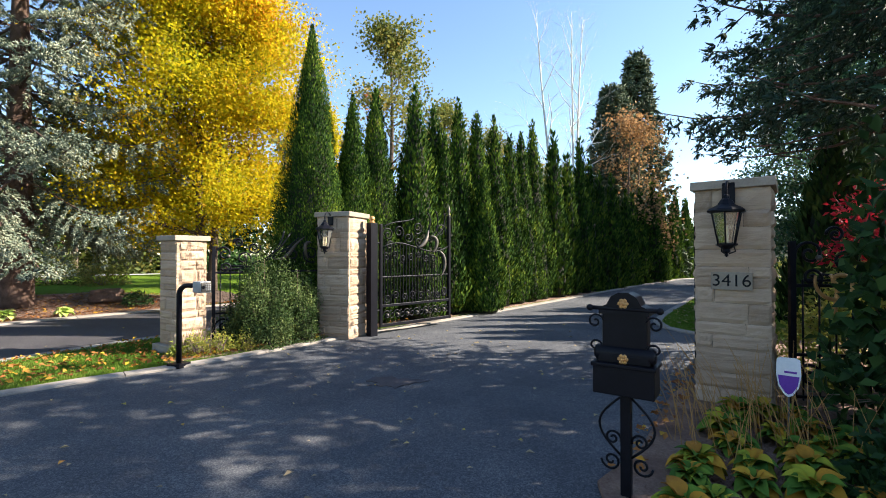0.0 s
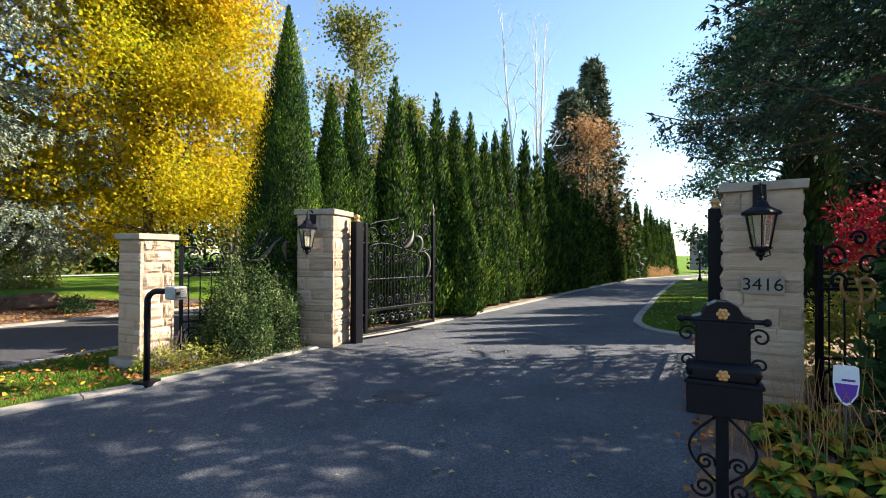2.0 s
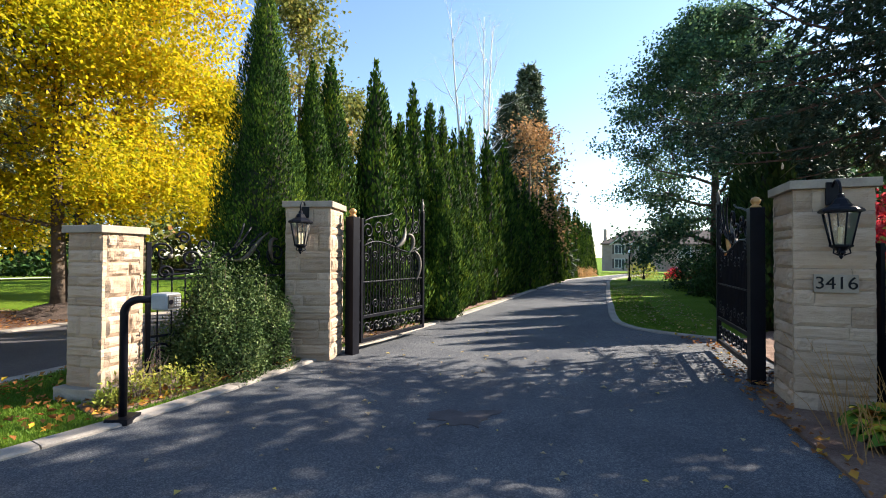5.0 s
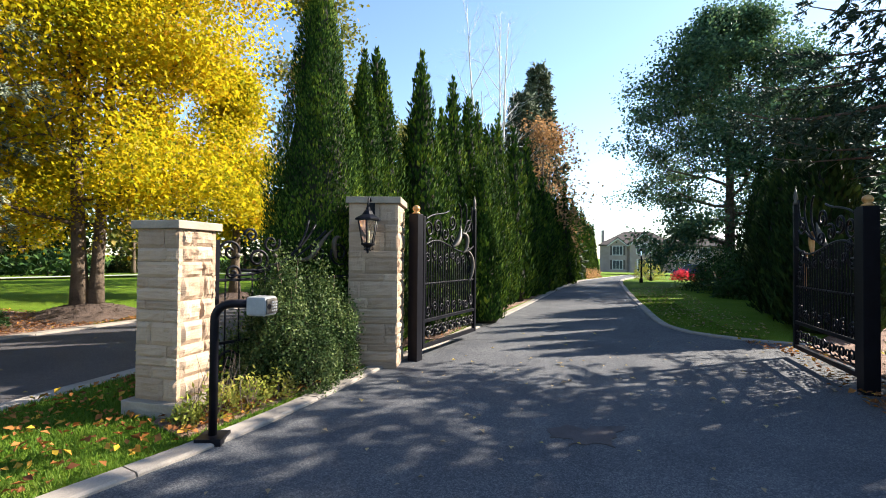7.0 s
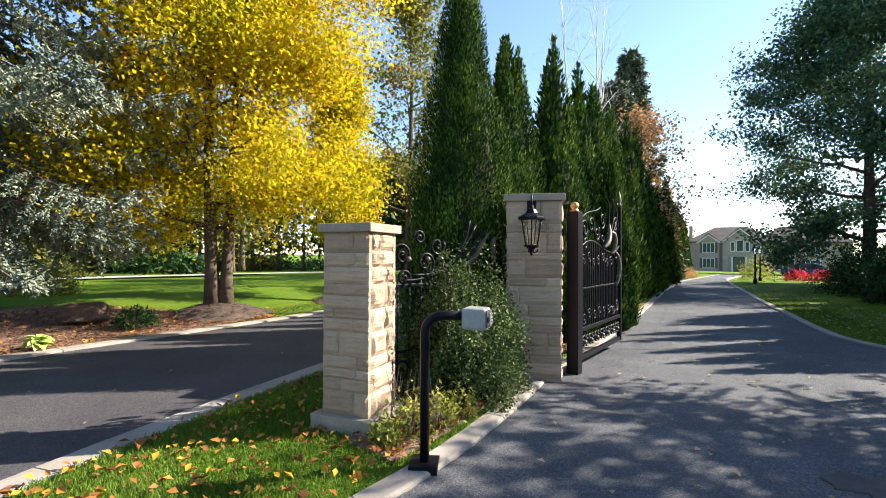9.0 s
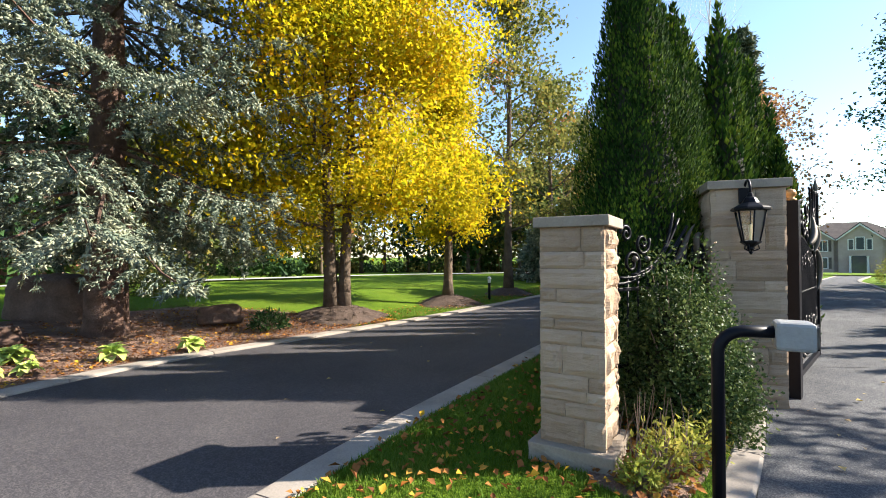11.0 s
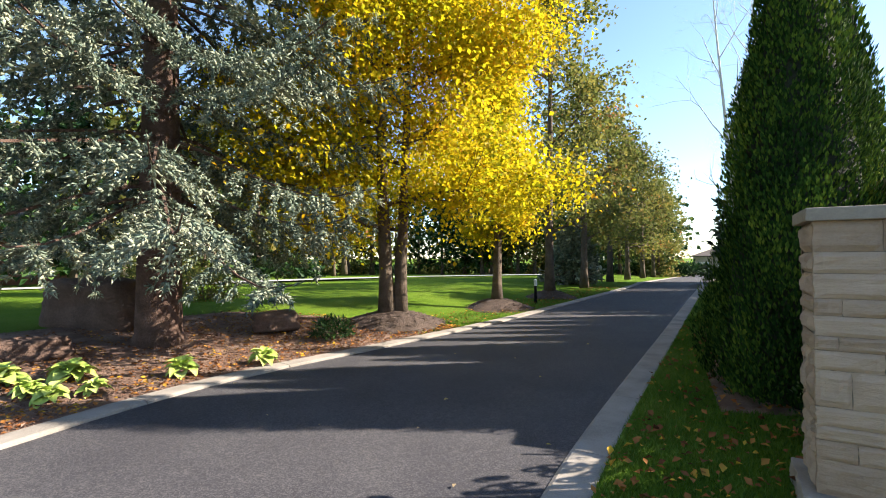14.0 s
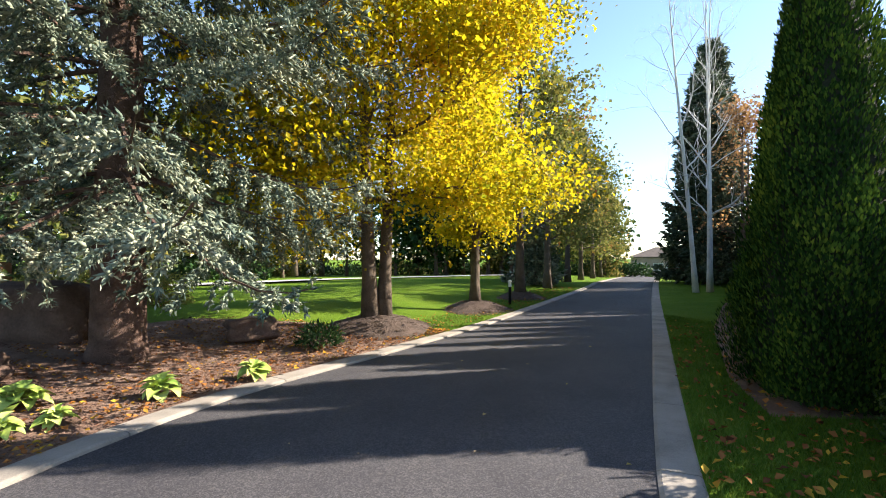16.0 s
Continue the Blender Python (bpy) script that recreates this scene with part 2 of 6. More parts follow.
def tube(bm, pts, radii, sides=8, cap=True):
    """A round bar along points."""
    pts = [Vector(p) for p in pts]
    if not hasattr(radii, "__len__"):
        radii = [radii] * len(pts)
    rings = []
    ref = None
    for i, p in enumerate(pts):
        d = (pts[min(i + 1, len(pts) - 1)] - pts[max(i - 1, 0)])
        d = d.normalized() if d.length > 1e-9 else Vector((0, 0, 1))
        if ref is None:
            ref = d.orthogonal().normalized()
        ref = ref - d * ref.dot(d)
        ref = ref.normalized() if ref.length > 1e-6 else d.orthogonal().normalized()
        s = d.cross(ref)
        rings.append([bm.verts.new(p + (ref * math.cos(a) + s * math.sin(a)) * radii[i]) for a in (2 * math.pi * k / sides for k in range(sides))])
    for a, b in zip(rings, rings[1:]):
        for k in range(sides):
            bm.faces.new((a[k], a[(k + 1) % sides], b[(k + 1) % sides], b[k]))
    if cap:
        bm.faces.new(rings[0][::-1])
        bm.faces.new(rings[-1])


def lathe(bm, profile, sides=16, centre=(0, 0), turn=0.0):
    rings = []
    for r, z in profile:
        rings.append([bm.verts.new((centre[0] + r * math.cos(turn + 2 * math.pi * k / sides), centre[1] + r * math.sin(turn + 2 * math.pi * k / sides), z)) for k in range(sides)])
    for a, b in zip(rings, rings[1:]):
        for k in range(sides):
            bm.faces.new((a[k], a[(k + 1) % sides], b[(k + 1) % sides], b[k]))
    bm.faces.new(rings[0][::-1])
    bm.faces.new(rings[-1])


def leaf_mesh(name, P, D, N, L, W, mat, fold=0.25, core=None, widest=0.45):
    """One small folded leaf (four corners) at each point P, along D, facing N. core: further vertices and faces of a second material."""
    P, D, N = (np.asarray(a, float) for a in (P, D, N))
    n = len(P)
    D = D / np.maximum(np.linalg.norm(D, axis=1, keepdims=True), 1e-9)
    S = np.cross(D, N)
    S = S / np.maximum(np.linalg.norm(S, axis=1, keepdims=True), 1e-9)
    U = np.cross(S, D)
    L = np.broadcast_to(np.asarray(L, float), (n,))[:, None]
    W = np.broadcast_to(np.asarray(W, float), (n,))[:, None]
    mid = P + D * L * widest + U * W * fold
    V = np.stack([P, mid + S * W / 2, P + D * L, mid - S * W / 2], axis=1).reshape(-1, 3)
    tri = np.arange(n)[:, None] * 4 + np.array([[0, 1, 2, 0, 2, 3]])
    me = bpy.data.meshes.new(name)
    cv, cf = core if core else (np.zeros((0, 3)), [])
    allv = np.concatenate([V, np.asarray(cv, float).reshape(-1, 3)])
    loops = tri.reshape(-1)
    starts = np.arange(2 * n) * 3
    totals = np.full(2 * n, 3)
    if len(cf):
        cl = np.asarray(cf, int)
        loops = np.concatenate([loops, cl.reshape(-1) + 4 * n])
        starts = np.concatenate([starts, 6 * n + np.arange(len(cl)) * cl.shape[1]])
        totals = np.concatenate([totals, np.full(len(cl), cl.shape[1])])
    me.vertices.add(len(allv))
    me.vertices.foreach_set("co", allv.reshape(-1))
    me.loops.add(len(loops))
    me.loops.foreach_set("vertex_index", loops.astype(np.int32))
    me.polygons.add(len(starts))
    me.polygons.foreach_set("loop_start", starts.astype(np.int32))
    me.polygons.foreach_set("loop_total", totals.astype(np.int32))
    me.materials.append(mat)
    me.update(calc_edges=True)
    return me


def unit(rng, n):
    v = rng.normal(size=(n, 3))
    return v / np.linalg.norm(v, axis=1, keepdims=True)


# ---- lie of the land ----
def land(x, y):
    """Height of the drives: level at the gate, falling gently beyond thirty metres."""
    d = math.hypot(x, y)
    return -0.0265 * max(0.0, d - 30.0) if d < 95 else -0.0265 * 65


def along(pts, step):
    """Points at even steps along a smooth line through pts."""
    pts = [Vector((p[0], p[1], 0)) for p in pts]
    out = []
    for i in range(len(pts) - 1):
        p0, p1, p2, p3 = pts[max(i - 1, 0)], pts[i], pts[i + 1], pts[min(i + 2, len(pts) - 1)]
        k = max(1, int((p2 - p1).length / step))
        for j in range(k):
            t = j / k
            out.append(0.5 * (2 * p1 + (p2 - p0) * t + (2 * p0 - 5 * p1 + 4 * p2 - p3) * t * t + (3 * p1 - p0 - 3 * p2 + p3) * t ** 3))
    out.append(pts[-1])
    return out


def offset(line, d):
    """The line moved d metres to its left."""
    out = []
    for i, p in enumerate(line):
        t = (line[min(i + 1, len(line) - 1)] - line[max(i - 1, 0)]).normalized()
        out.append(p + Vector((-t.y, t.x, 0)) * d)
    return out


def sheet(name, loop, top, depth, mat, label, category):
    """A flat slab with the outline loop."""
    bm = bmesh.new()
    vs = [bm.verts.new((p[0], p[1], top + land(p[0], p[1]))) for p in loop]
    f = bm.faces.new(vs)
    if f.calc_area() and f.normal.z < 0:
        f.normal_flip()
    bm.normal_update()
    if f.normal.z < 0:
        f.normal_flip()
    r = bmesh.ops.extrude_face_region(bm, geom=[f])
    low = [v for v in r["geom"] if isinstance(v, bmesh.types.BMVert)]
    top_verts = set(vs)
    for v in vs:
        v.co.z -= depth
    bmesh.ops.triangulate(bm, faces=bm.faces[:])
    bmesh.ops.recalc_face_normals(bm, faces=bm.faces[:])
    me = bpy.data.meshes.new(name)
    bm.to_mesh(me)
    bm.free()
    me.materials.append(mat)
    return tagged(new(name, me), label, category, kind="structure")


def ribbon(name, left, right, top, mat, label, category, rows=1, height=None):
    """A sheet between two lines of the same count."""
    V, F = [], []
    for i, (a, b) in enumerate(zip(left, right)):
        for j in range(rows + 1):
            p = a.lerp(b, j / rows)
            z = land(p.x, p.y) + top + (height(p.x, p.y, j / rows) if height else 0)
            V.append((p.x, p.y, z))
            if i and j:
                k = i * (rows + 1) + j
                F.append((k - 1 - rows - 1, k - 1, k, k - rows - 1))
    ob = new(name, mesh_from(name, V, F, mat, smooth=True))
    if ob.data.polygons[0].normal.z < 0:
        ob.data.flip_normals()
    return tagged(ob, label, category, kind="structure")


def even(line, n):
    """n points at even lengths along a line."""
    cum = [0.0]
    for a, b in zip(line, line[1:]):
        cum.append(cum[-1] + (b - a).length)
    xs = np.linspace(0, cum[-1], n)
    arr = np.array([tuple(p) for p in line])
    return [Vector([float(np.interp(x, cum, arr[:, k])) for k in range(3)]) for x in xs]


# kerb lines, road edge: x, y
GATE_LEFT = along([(-6.72, 4.95), (-6.5, 4.55), (-6.1, 4.35), (-5.5, 4.35), (-4.75, 4.62), (-4.16, 5.27), (-3.65, 5.72), (-3.1, 6.3), (-2.5, 7.05), (-1.75, 8.05), (-0.7, 9.2), (0.45, 10.5), (3.0, 13.5), (10.5, 22.6), (20.5, 33.6), (45.0, 60.0)], 0.5)
GATE_RIGHT = along([(5.6, 7.3), (5.05, 7.75), (4.6, 8.45), (4.4, 9.2), (4.6, 9.95), (5.45, 11.3), (6.75, 13.1), (8.45, 15.5), (12.35, 20.75), (15.9, 25.35), (25.2, 36.0), (49.0, 60.0)], 0.5)
WEST_RIGHT = along([(-6.75, 4.9), (-6.35, 6.05), (-6.0, 6.76), (-5.53, 7.6), (-4.45, 9.35), (-2.42, 12.55), (3.69, 22.2), (12.0, 35.0), (42.0, 81.0)], 0.5)
WEST_LEFT = along([(-10.6, 5.6), (-10.0, 7.4), (-9.5, 8.75), (-8.7, 10.15), (-7.05, 12.1), (-4.15, 15.8), (3.0, 26.3), (9.0, 36.0), (38.6, 82.4)], 0.5)
GROUND_DROP = 0.06


def build_ground():
    """Grass to the horizon, a little under the drives."""
    n = 90
    c = [math.sinh(4.6 * (2 * i / n - 1)) / math.sinh(4.6) * 900 for i in range(n + 1)]
    V = [(x, y, land(x, y) - GROUND_DROP - 0.03) for y in c for x in c]
    F = [(j * (n + 1) + i, j * (n + 1) + i + 1, (j + 1) * (n + 1) + i + 1, (j + 1) * (n + 1) + i) for j in range(n) for i in range(n)]
    tagged(new("ground", mesh_from("ground", V, F, M_GRASS, True)), "wide green lawn and fields reaching the horizon", "ground", kind="structure")


def build_drives():
    sheet("road", [(-22, -14), (22, -14), (22, 6.0), (5.6, 7.3), (4.5, 8.6), (4.5, 9.6), (0.5, 10.5), (-0.7, 9.2), (-1.75, 8.05), (-2.5, 7.05), (-3.1, 6.3), (-3.65, 5.72), (-5.0, 6.5), (-22, 6.5)], 0.0, 0.2, M_ASPHALT, "worn grey asphalt street apron with fallen leaves", "road")
    a = even([p for p in GATE_LEFT if p.y > 9.3], 140)
    b = even([p for p in GATE_RIGHT if p.y > 8.6], 140)
    ribbon("road_gated", a, b, 0.004, M_ASPHALT, "worn grey asphalt driveway through the gate", "driveway", 6)
    ribbon("road_west", even(WEST_LEFT, 120), even(WEST_RIGHT, 120), 0.008, M_ASPHALT_NEW, "dark freshly sealed asphalt driveway", "driveway", 6)


def kerb(name, line, width, top, label, length=1.8):
    """A flat concrete kerb in sections with open joints. The line is its road edge; width to the left."""
    root = tagged(new(name), label, "kerb", kind="structure")
    n = max(1, round(sum((b - a).length for a, b in zip(line, line[1:])) / length))
    fine = even(line, n * 4 + 1)
    outer = offset(fine, width)
    for k in range(n):
        bm = bmesh.new()
        rows = []
        for i in range(k * 4, k * 4 + 5):
            a, b = fine[i].copy(), outer[i].copy()
            if i == k * 4 or i == k * 4 + 4:
                t = (fine[min(i + 1, len(fine) - 1)] - fine[max(i - 1, 0)]).normalized() * (0.006 if i == k * 4 else -0.006)
                a += t
                b += t
            z = land(a.x, a.y)
            c, d = a.lerp(b, 0.1), a.lerp(b, 0.93)
            rows.append([bm.verts.new((p.x, p.y, z + h)) for p, h in ((a, -0.1), (a, top - 0.014), (c, top), (d, top), (b, top - 0.01), (b, -0.1))])
        for r, s in zip(rows, rows[1:]):
            for j in range(5):
                bm.faces.new((r[j], r[j + 1], s[j + 1], s[j]))
        bm.faces.new(rows[0])
        bm.faces.new(rows[-1][::-1])
        bmesh.ops.recalc_face_normals(bm, faces=bm.faces[:])
        part("kerb_section", bm, M_KERB, root)


build_ground()
build_drives()


def left_height(x, y, w):
    """The lawn beyond the west drive swells a little."""
    d = min(1.0, max(0.0, (w * 45 - 0.4) / 5))
    return 0.02 + 0.28 * d * d * (3 - 2 * d) + 0.05 * noise.noise((x * 0.2, y * 0.2, 0)) * d


def build_lawns():
    n = 90
    base = even(WEST_LEFT, n)
    edge = offset(base, 0.28)
    far = offset(base, 45)
    ribbon("lawn_west", far, edge, 0.0, M_GRASS, "sunny mown lawn with long tree shadows", "lawn", 60, lambda x, y, w: left_height(x, y, 1 - w))
    a, b = even(offset(WEST_RIGHT, -0.28), 160), even(offset(GATE_LEFT, 0.2), 160)
    ribbon("lawn_median", a, b, 0.02, M_GRASS, "narrow grass strip between two driveways strewn with leaves", "lawn", 4)


build_lawns()
kerb("kerb_gate_west", GATE_LEFT[:], 0.2, 0.03, "pale flat concrete kerb of the gated drive")
kerb("kerb_gate_east", GATE_RIGHT[:], -0.18, 0.03, "pale flat concrete kerb round the inner lawn")
kerb("kerb_west_east", WEST_RIGHT[:], -0.28, 0.03, "pale broad concrete kerb with joints", 1.6)
kerb("kerb_west_west", WEST_LEFT[:], 0.28, 0.042, "pale flat concrete kerb beside the mulch bed")


# ---- trees ----
def cedar_mesh(seed, h=5.5, r=0.75, n=9000, size=0.15, mat=None):
    """A columnar cedar: an inner body coloured dark for shade and many upright sprays in lobes."""
    rng = np.random.default_rng(seed)
    def rad(t):
        return r * np.clip((1 - t) ** 0.85, 0, 1) * np.clip(0.8 + t * 1.8, 0, 1.0)
    ph = rng.uniform(0, 6.3, 6)
    def lobes(a, t):
        return 1 + 0.1 * np.sin(3 * a + ph[0] + 5 * t) + 0.08 * np.sin(5 * a + ph[1] - 9 * t) + 0.07 * np.sin(2 * a + ph[2] + 17 * t) + 0.05 * np.sin(9 * a + ph[3] + 31 * t)
    t = 1 - np.sqrt(rng.uniform(0, 1, n)) * 0.995
    t = np.clip(t * 1.02, 0, 0.998)
    a = rng.uniform(0, 2 * np.pi, n)
    depth = rng.uniform(0.72, 1.06, n) ** 1.0
    R = rad(t) * lobes(a, t) * depth
    P = np.stack([R * np.cos(a), R * np.sin(a), t * h * 0.97 + 0.05], 1)
    out = np.stack([np.cos(a), np.sin(a), np.zeros(n)], 1)
    D = out * rng.uniform(0.1, 0.7, n)[:, None] + np.array([0, 0, 1.0]) + unit(rng, n) * 0.35
    N = out + unit(rng, n) * 0.45 + np.array([0, 0, 0.25])
    L = size * rng.uniform(0.6, 1.3, n)
    return leaf_mesh("cedar_crown", P, D, N, L, L * rng.uniform(0.3, 0.5, n), mat or M_CEDAR, 0.2), (rad, lobes)


def cedar_core(h, r, seed):
    bm = bmesh.new()
    prof = [(max(0.01, 0.78 * r * (1 - t) ** 0.85 * min(1.0, 0.8 + 1.8 * t)), 0.03 + 0.95 * h * t) for t in [i / 14 for i in range(15)]]
    lathe(bm, prof, 14)
    for v in bm.verts:
        k = 1 + 0.12 * noise.noise(v.co * 2.2 + Vector((seed, 0, 0)))
        v.co.x *= k
        v.co.y *= k
    return bm


def make_cedar(seed, h, r, n, size, m, label, group, mat=None):
    root = thing("cedar_tree", m, label, "cedar tree", group)
    me, _ = cedar_mesh(seed, h, r, n, size, mat)
    part_mesh("crown", me, root)
    # Solid body behind the sprays, coloured as the crown's inner shade.
    part("shade_core", cedar_core(h, r, seed), M_INNER_SHADE, root, smooth=True)
    bm = bmesh.new()
    tube(bm, [(0, 0, -0.1), (0.01, 0, 0.3), (0, 0.01, 0.9)], [0.09, 0.075, 0.06])
    part("trunk", bm, M_BARK, root)
    return root


def limb_points(rng, p, d, length, steps, wander, lift):
    pts = [np.array(p, float)]
    d = np.array(d, float)
    for _ in range(steps):
        d = d + rng.normal(size=3) * wander + np.array([0, 0, lift])
        d /= np.linalg.norm(d)
        pts.append(pts[-1] + d * length / steps)
    return pts, d


def grow(rng, bm, p, d, length, radius, depth, tips, spread=0.7, lift=0.05, wander=0.12, kids=4, sides=6, shrink=0.62):
    """Limbs that fork; the ends of the finest are gathered in tips."""
    steps = 5
    pts, dend = limb_points(rng, p, d, length, steps, wander, lift)
    radii = [radius * (1 - 0.6 * i / steps) for i in range(steps + 1)]
    tube(bm, [tuple(q) for q in pts], radii, sides if depth else max(3, sides - 3), False)
    if depth == 0:
        tips.extend((pts[i], dend) for i in range(1, steps + 1))
        return
    for k in range(kids):
        i = min(steps, 1 + int(rng.uniform(0.25, 1.0) * steps))
        q = pts[i]
        t = pts[i] - pts[i - 1]
        t = t / np.linalg.norm(t)
        s = np.cross(t, rng.normal(size=3))
        s /= np.linalg.norm(s)
        nd = t * (1 - spread * 0.5) + s * spread * rng.uniform(0.7, 1.2)
        grow(rng, bm, q, nd / np.linalg.norm(nd), length * shrink * rng.uniform(0.75, 1.2), radii[i] * 0.62, depth - 1, tips, spread, lift, wander, kids, max(4, sides - 1), shrink)
    if depth == 1:
        tips.extend((pts[i], dend) for i in range(1, steps + 1))
    tips.append((pts[-1], dend))


def broad_tree(name, seed, m, stems, h, bole, crown_r, n_leaves, leaf, mat, label, category, bark=None, limbs=9, depth=2, squash=1.0, group="", scatter=0.5, lean=0.0, levels=None, flat=0.0, thin=0.42, inner=0.15):
    """A broadleaf tree: trunk, limbs from bole height up, leaves about the twig ends."""
    rng = np.random.default_rng(seed)
    root = thing(name, m, label, category, group)
    tips = []
    bt, bl = bmesh.new(), bmesh.new()
    for sx, sy, sr in stems:
        top = np.array([sx * 3 + lean, sy * 3, h * 0.93])
        pts = []
        for i in range(12):
            t = i / 11
            w = 0.12 * math.sin(5 * t + seed + sx * 9) * t
            pts.append(((1 - t) * sx + t * top[0] + w, (1 - t) * sy + t * top[1] + w * 0.6, -0.1 + t * top[2]))
        rad = [sr * (1.35 if i == 0 else 1.0) * (1 - 0.9 * i / 11) for i in range(12)]
        tube(bt, pts, rad, 10)
        cnt = max(3, limbs // len(stems))
        for k in range(cnt):
            t = bole / h + (0.97 - bole / h) * ((k + 0.5) / cnt) ** 0.9
            i = min(10, int(t * 11))
            q = np.array(pts[i]) + (np.array(pts[i + 1]) - np.array(pts[i])) * (t * 11 - i)
            a = k * 2.4 + rng.uniform(-0.4, 0.4) + sx * 20
            u = (t - bole / h) / (1 - bole / h)
            prof = math.sin(math.pi * min(1, 0.22 + 0.75 * u)) ** 0.7
            L = crown_r * prof * rng.uniform(0.8, 1.1) * 0.78
            el = 0.25 + 0.8 * u - flat
            grow(rng, bl, q, (math.cos(a) * math.cos(el), math.sin(a) * math.cos(el), math.sin(el)), L, max(0.02, rad[i] * thin), depth, tips, kids=levels or 4, sides=6 if n_leaves > 2000 or not n_leaves else 4)
    part("trunk", bt, bark or M_BARK, root, smooth=True)
    part("branching", bl, bark or M_BARK, root, smooth=True)
    if n_leaves:
        T = np.array([t[0] for t in tips])
        idx = rng.integers(0, len(T), n_leaves)
        pull = np.where(rng.uniform(size=n_leaves) < inner, rng.uniform(0.15, 1.0, n_leaves), 1.0)
        P = T[idx] * np.stack([pull, pull, np.ones(n_leaves)], 1) + rng.normal(size=(n_leaves, 3)) * scatter * np.array([1, 1, 0.7])
        D = unit(rng, n_leaves) + np.array([0, 0, -0.5])
        N = unit(rng, n_leaves) * 0.8 + np.array([0, 0, 1.0])
        L = leaf * rng.uniform(0.65, 1.3, n_leaves)
        part_mesh("crown", leaf_mesh("leaf_crown", P, D, N, L, L * 0.8, mat, 0.2), root)
    return root


def spruce_tree(seed, m, h, reach, mat, label, low=0.8, levels=24, per=7, finger=0.18, fat=0.03, needles=8, needle=0.05, trunk_r=0.28, bare=0.3, hang=0.35, sag=0.3, full=0.35, clear=0.3, spray=0.8, curtain=0.15, step=None, bark=None, group="", category="spruce tree", rise=0.5):
    """A spruce: tiers of sagging boughs, each with side sprays of short needled shoots; bare twigs near the trunk."""
    rng = np.random.default_rng(seed)
    root = thing("spruce_tree", m, label, category, group)
    bt, bb = bmesh.new(), bmesh.new()
    tube(bt, [(0, 0, -0.15), (0.02, 0, 0.25), (0.0, 0.03, h * 0.4), (0.02, 0, h * 0.75), (0, 0, h)], [trunk_r * 1.35, trunk_r, trunk_r * 0.68, trunk_r * 0.3, 0.02], 12)
    part("trunk", bt, bark or M_BARK_RED, root, smooth=True)
    up = np.array([0, 0, 1.0])
    shoots, mats = [], []
    step = step or finger * 1.45
    for lv in range(levels):
        t = (lv + 0.5) / levels
        z = low + (h - low) * t
        k = max(4, round(per * (1 - 0.35 * t)))
        for j in range(k):
            a = 2 * math.pi * (j + rng.uniform(-0.35, 0.35)) / k + lv * 1.9
            L = reach * min(1.0, (1 - t) / (1 - full)) ** 0.85 * rng.uniform(0.72, 1.06) + finger
            n = max(3, int(L / step))
            el = -0.14 + rise * t + rng.uniform(-0.12, 0.12)
            side = np.array([-math.sin(a), math.cos(a), 0])
            p = np.array([0, 0, z + rng.uniform(-0.15, 0.15)])
            pts = [p]
            for i in range(n):
                u = (i + 1) / n
                e = el - sag * math.sin(math.pi * u) * (1 - t) + 0.4 * u ** 3
                q = p + np.array([math.cos(a) * math.cos(e), math.sin(a) * math.cos(e), math.sin(e)]) * L / n
                q[2] = max(q[2], clear + 0.15 * finger)
                p = q
                pts.append(p)
            tube(bb, [tuple(q) for q in pts[::2] + [pts[-1]]], [0.008 + 0.03 * (L / reach) * (1 - i / n) for i in list(range(0, n + 1, 2)) + [n]], 4, False)
            for i in range(1, n + 1):
                u = i / n
                d = pts[i] - pts[i - 1]
                d /= max(1e-6, np.linalg.norm(d))
                if u < bare and t < 0.85:
                    if rng.uniform() < 0.8 and finger < 0.3:
                        e = pts[i] + side * rng.uniform(-0.5, 0.5) + up * rng.uniform(-0.45, 0.1) + d * 0.2
                        tube(bb, [tuple(pts[i]), tuple((pts[i] + e) / 2 + up * 0.05), tuple(e)], [0.009, 0.006, 0.003], 3, False)
                    continue
                w = math.sin(math.pi * (0.14 + 0.78 * (u - bare) / (1 - bare)))
                for sgn in (-1, 1):
                    bl = spray * min(1.0, 0.35 + L / reach) * (0.25 + 0.75 * w) * rng.uniform(0.6, 1.15)
                    bd = d * 0.55 + side * sgn * 0.85 - up * hang * rng.uniform(0.1, 1.3)
                    if rng.uniform() < curtain:
                        bd = d * 0.25 + side * sgn * 0.2 - up
                        bl *= 0.75
                    bd /= np.linalg.norm(bd)
                    cr = np.cross(bd, up)
                    cr /= max(1e-6, np.linalg.norm(cr))
                    s0 = pts[i - 1] + (pts[i] - pts[i - 1]) * rng.uniform(0, 1)
                    if s0[2] - bl > clear or bd[2] > -0.3:
                        mats.append((*s0, *(bd - up * 0.2), bl * 0.95))
                    c = max(2, int(bl / (finger * 0.62)))
                    for q in range(1, c + 1):
                        v = q / c
                        at = s0 + bd * bl * v - up * 0.3 * bl * v * v
                        if at[2] < clear:
                            break
                        for sg in (-1, 1):
                            shoots.append((*at, *(bd * 0.7 + cr * sg * rng.uniform(0.4, 0.8) + up * rng.uniform(-0.55, 0.35)), finger * rng.uniform(0.65, 1.2) * (1.1 - 0.35 * v)))
                        shoots.append((*at, *(bd * 0.6 + d * 0.3 + up * rng.choice((-0.9, 0.6))), finger * rng.uniform(0.6, 1.1)))
                        if q == c:
                            shoots.append((*at, *(bd - up * 0.2), finger * rng.uniform(0.8, 1.2)))
            shoots.append((*pts[-1], *d, finger * 1.2))
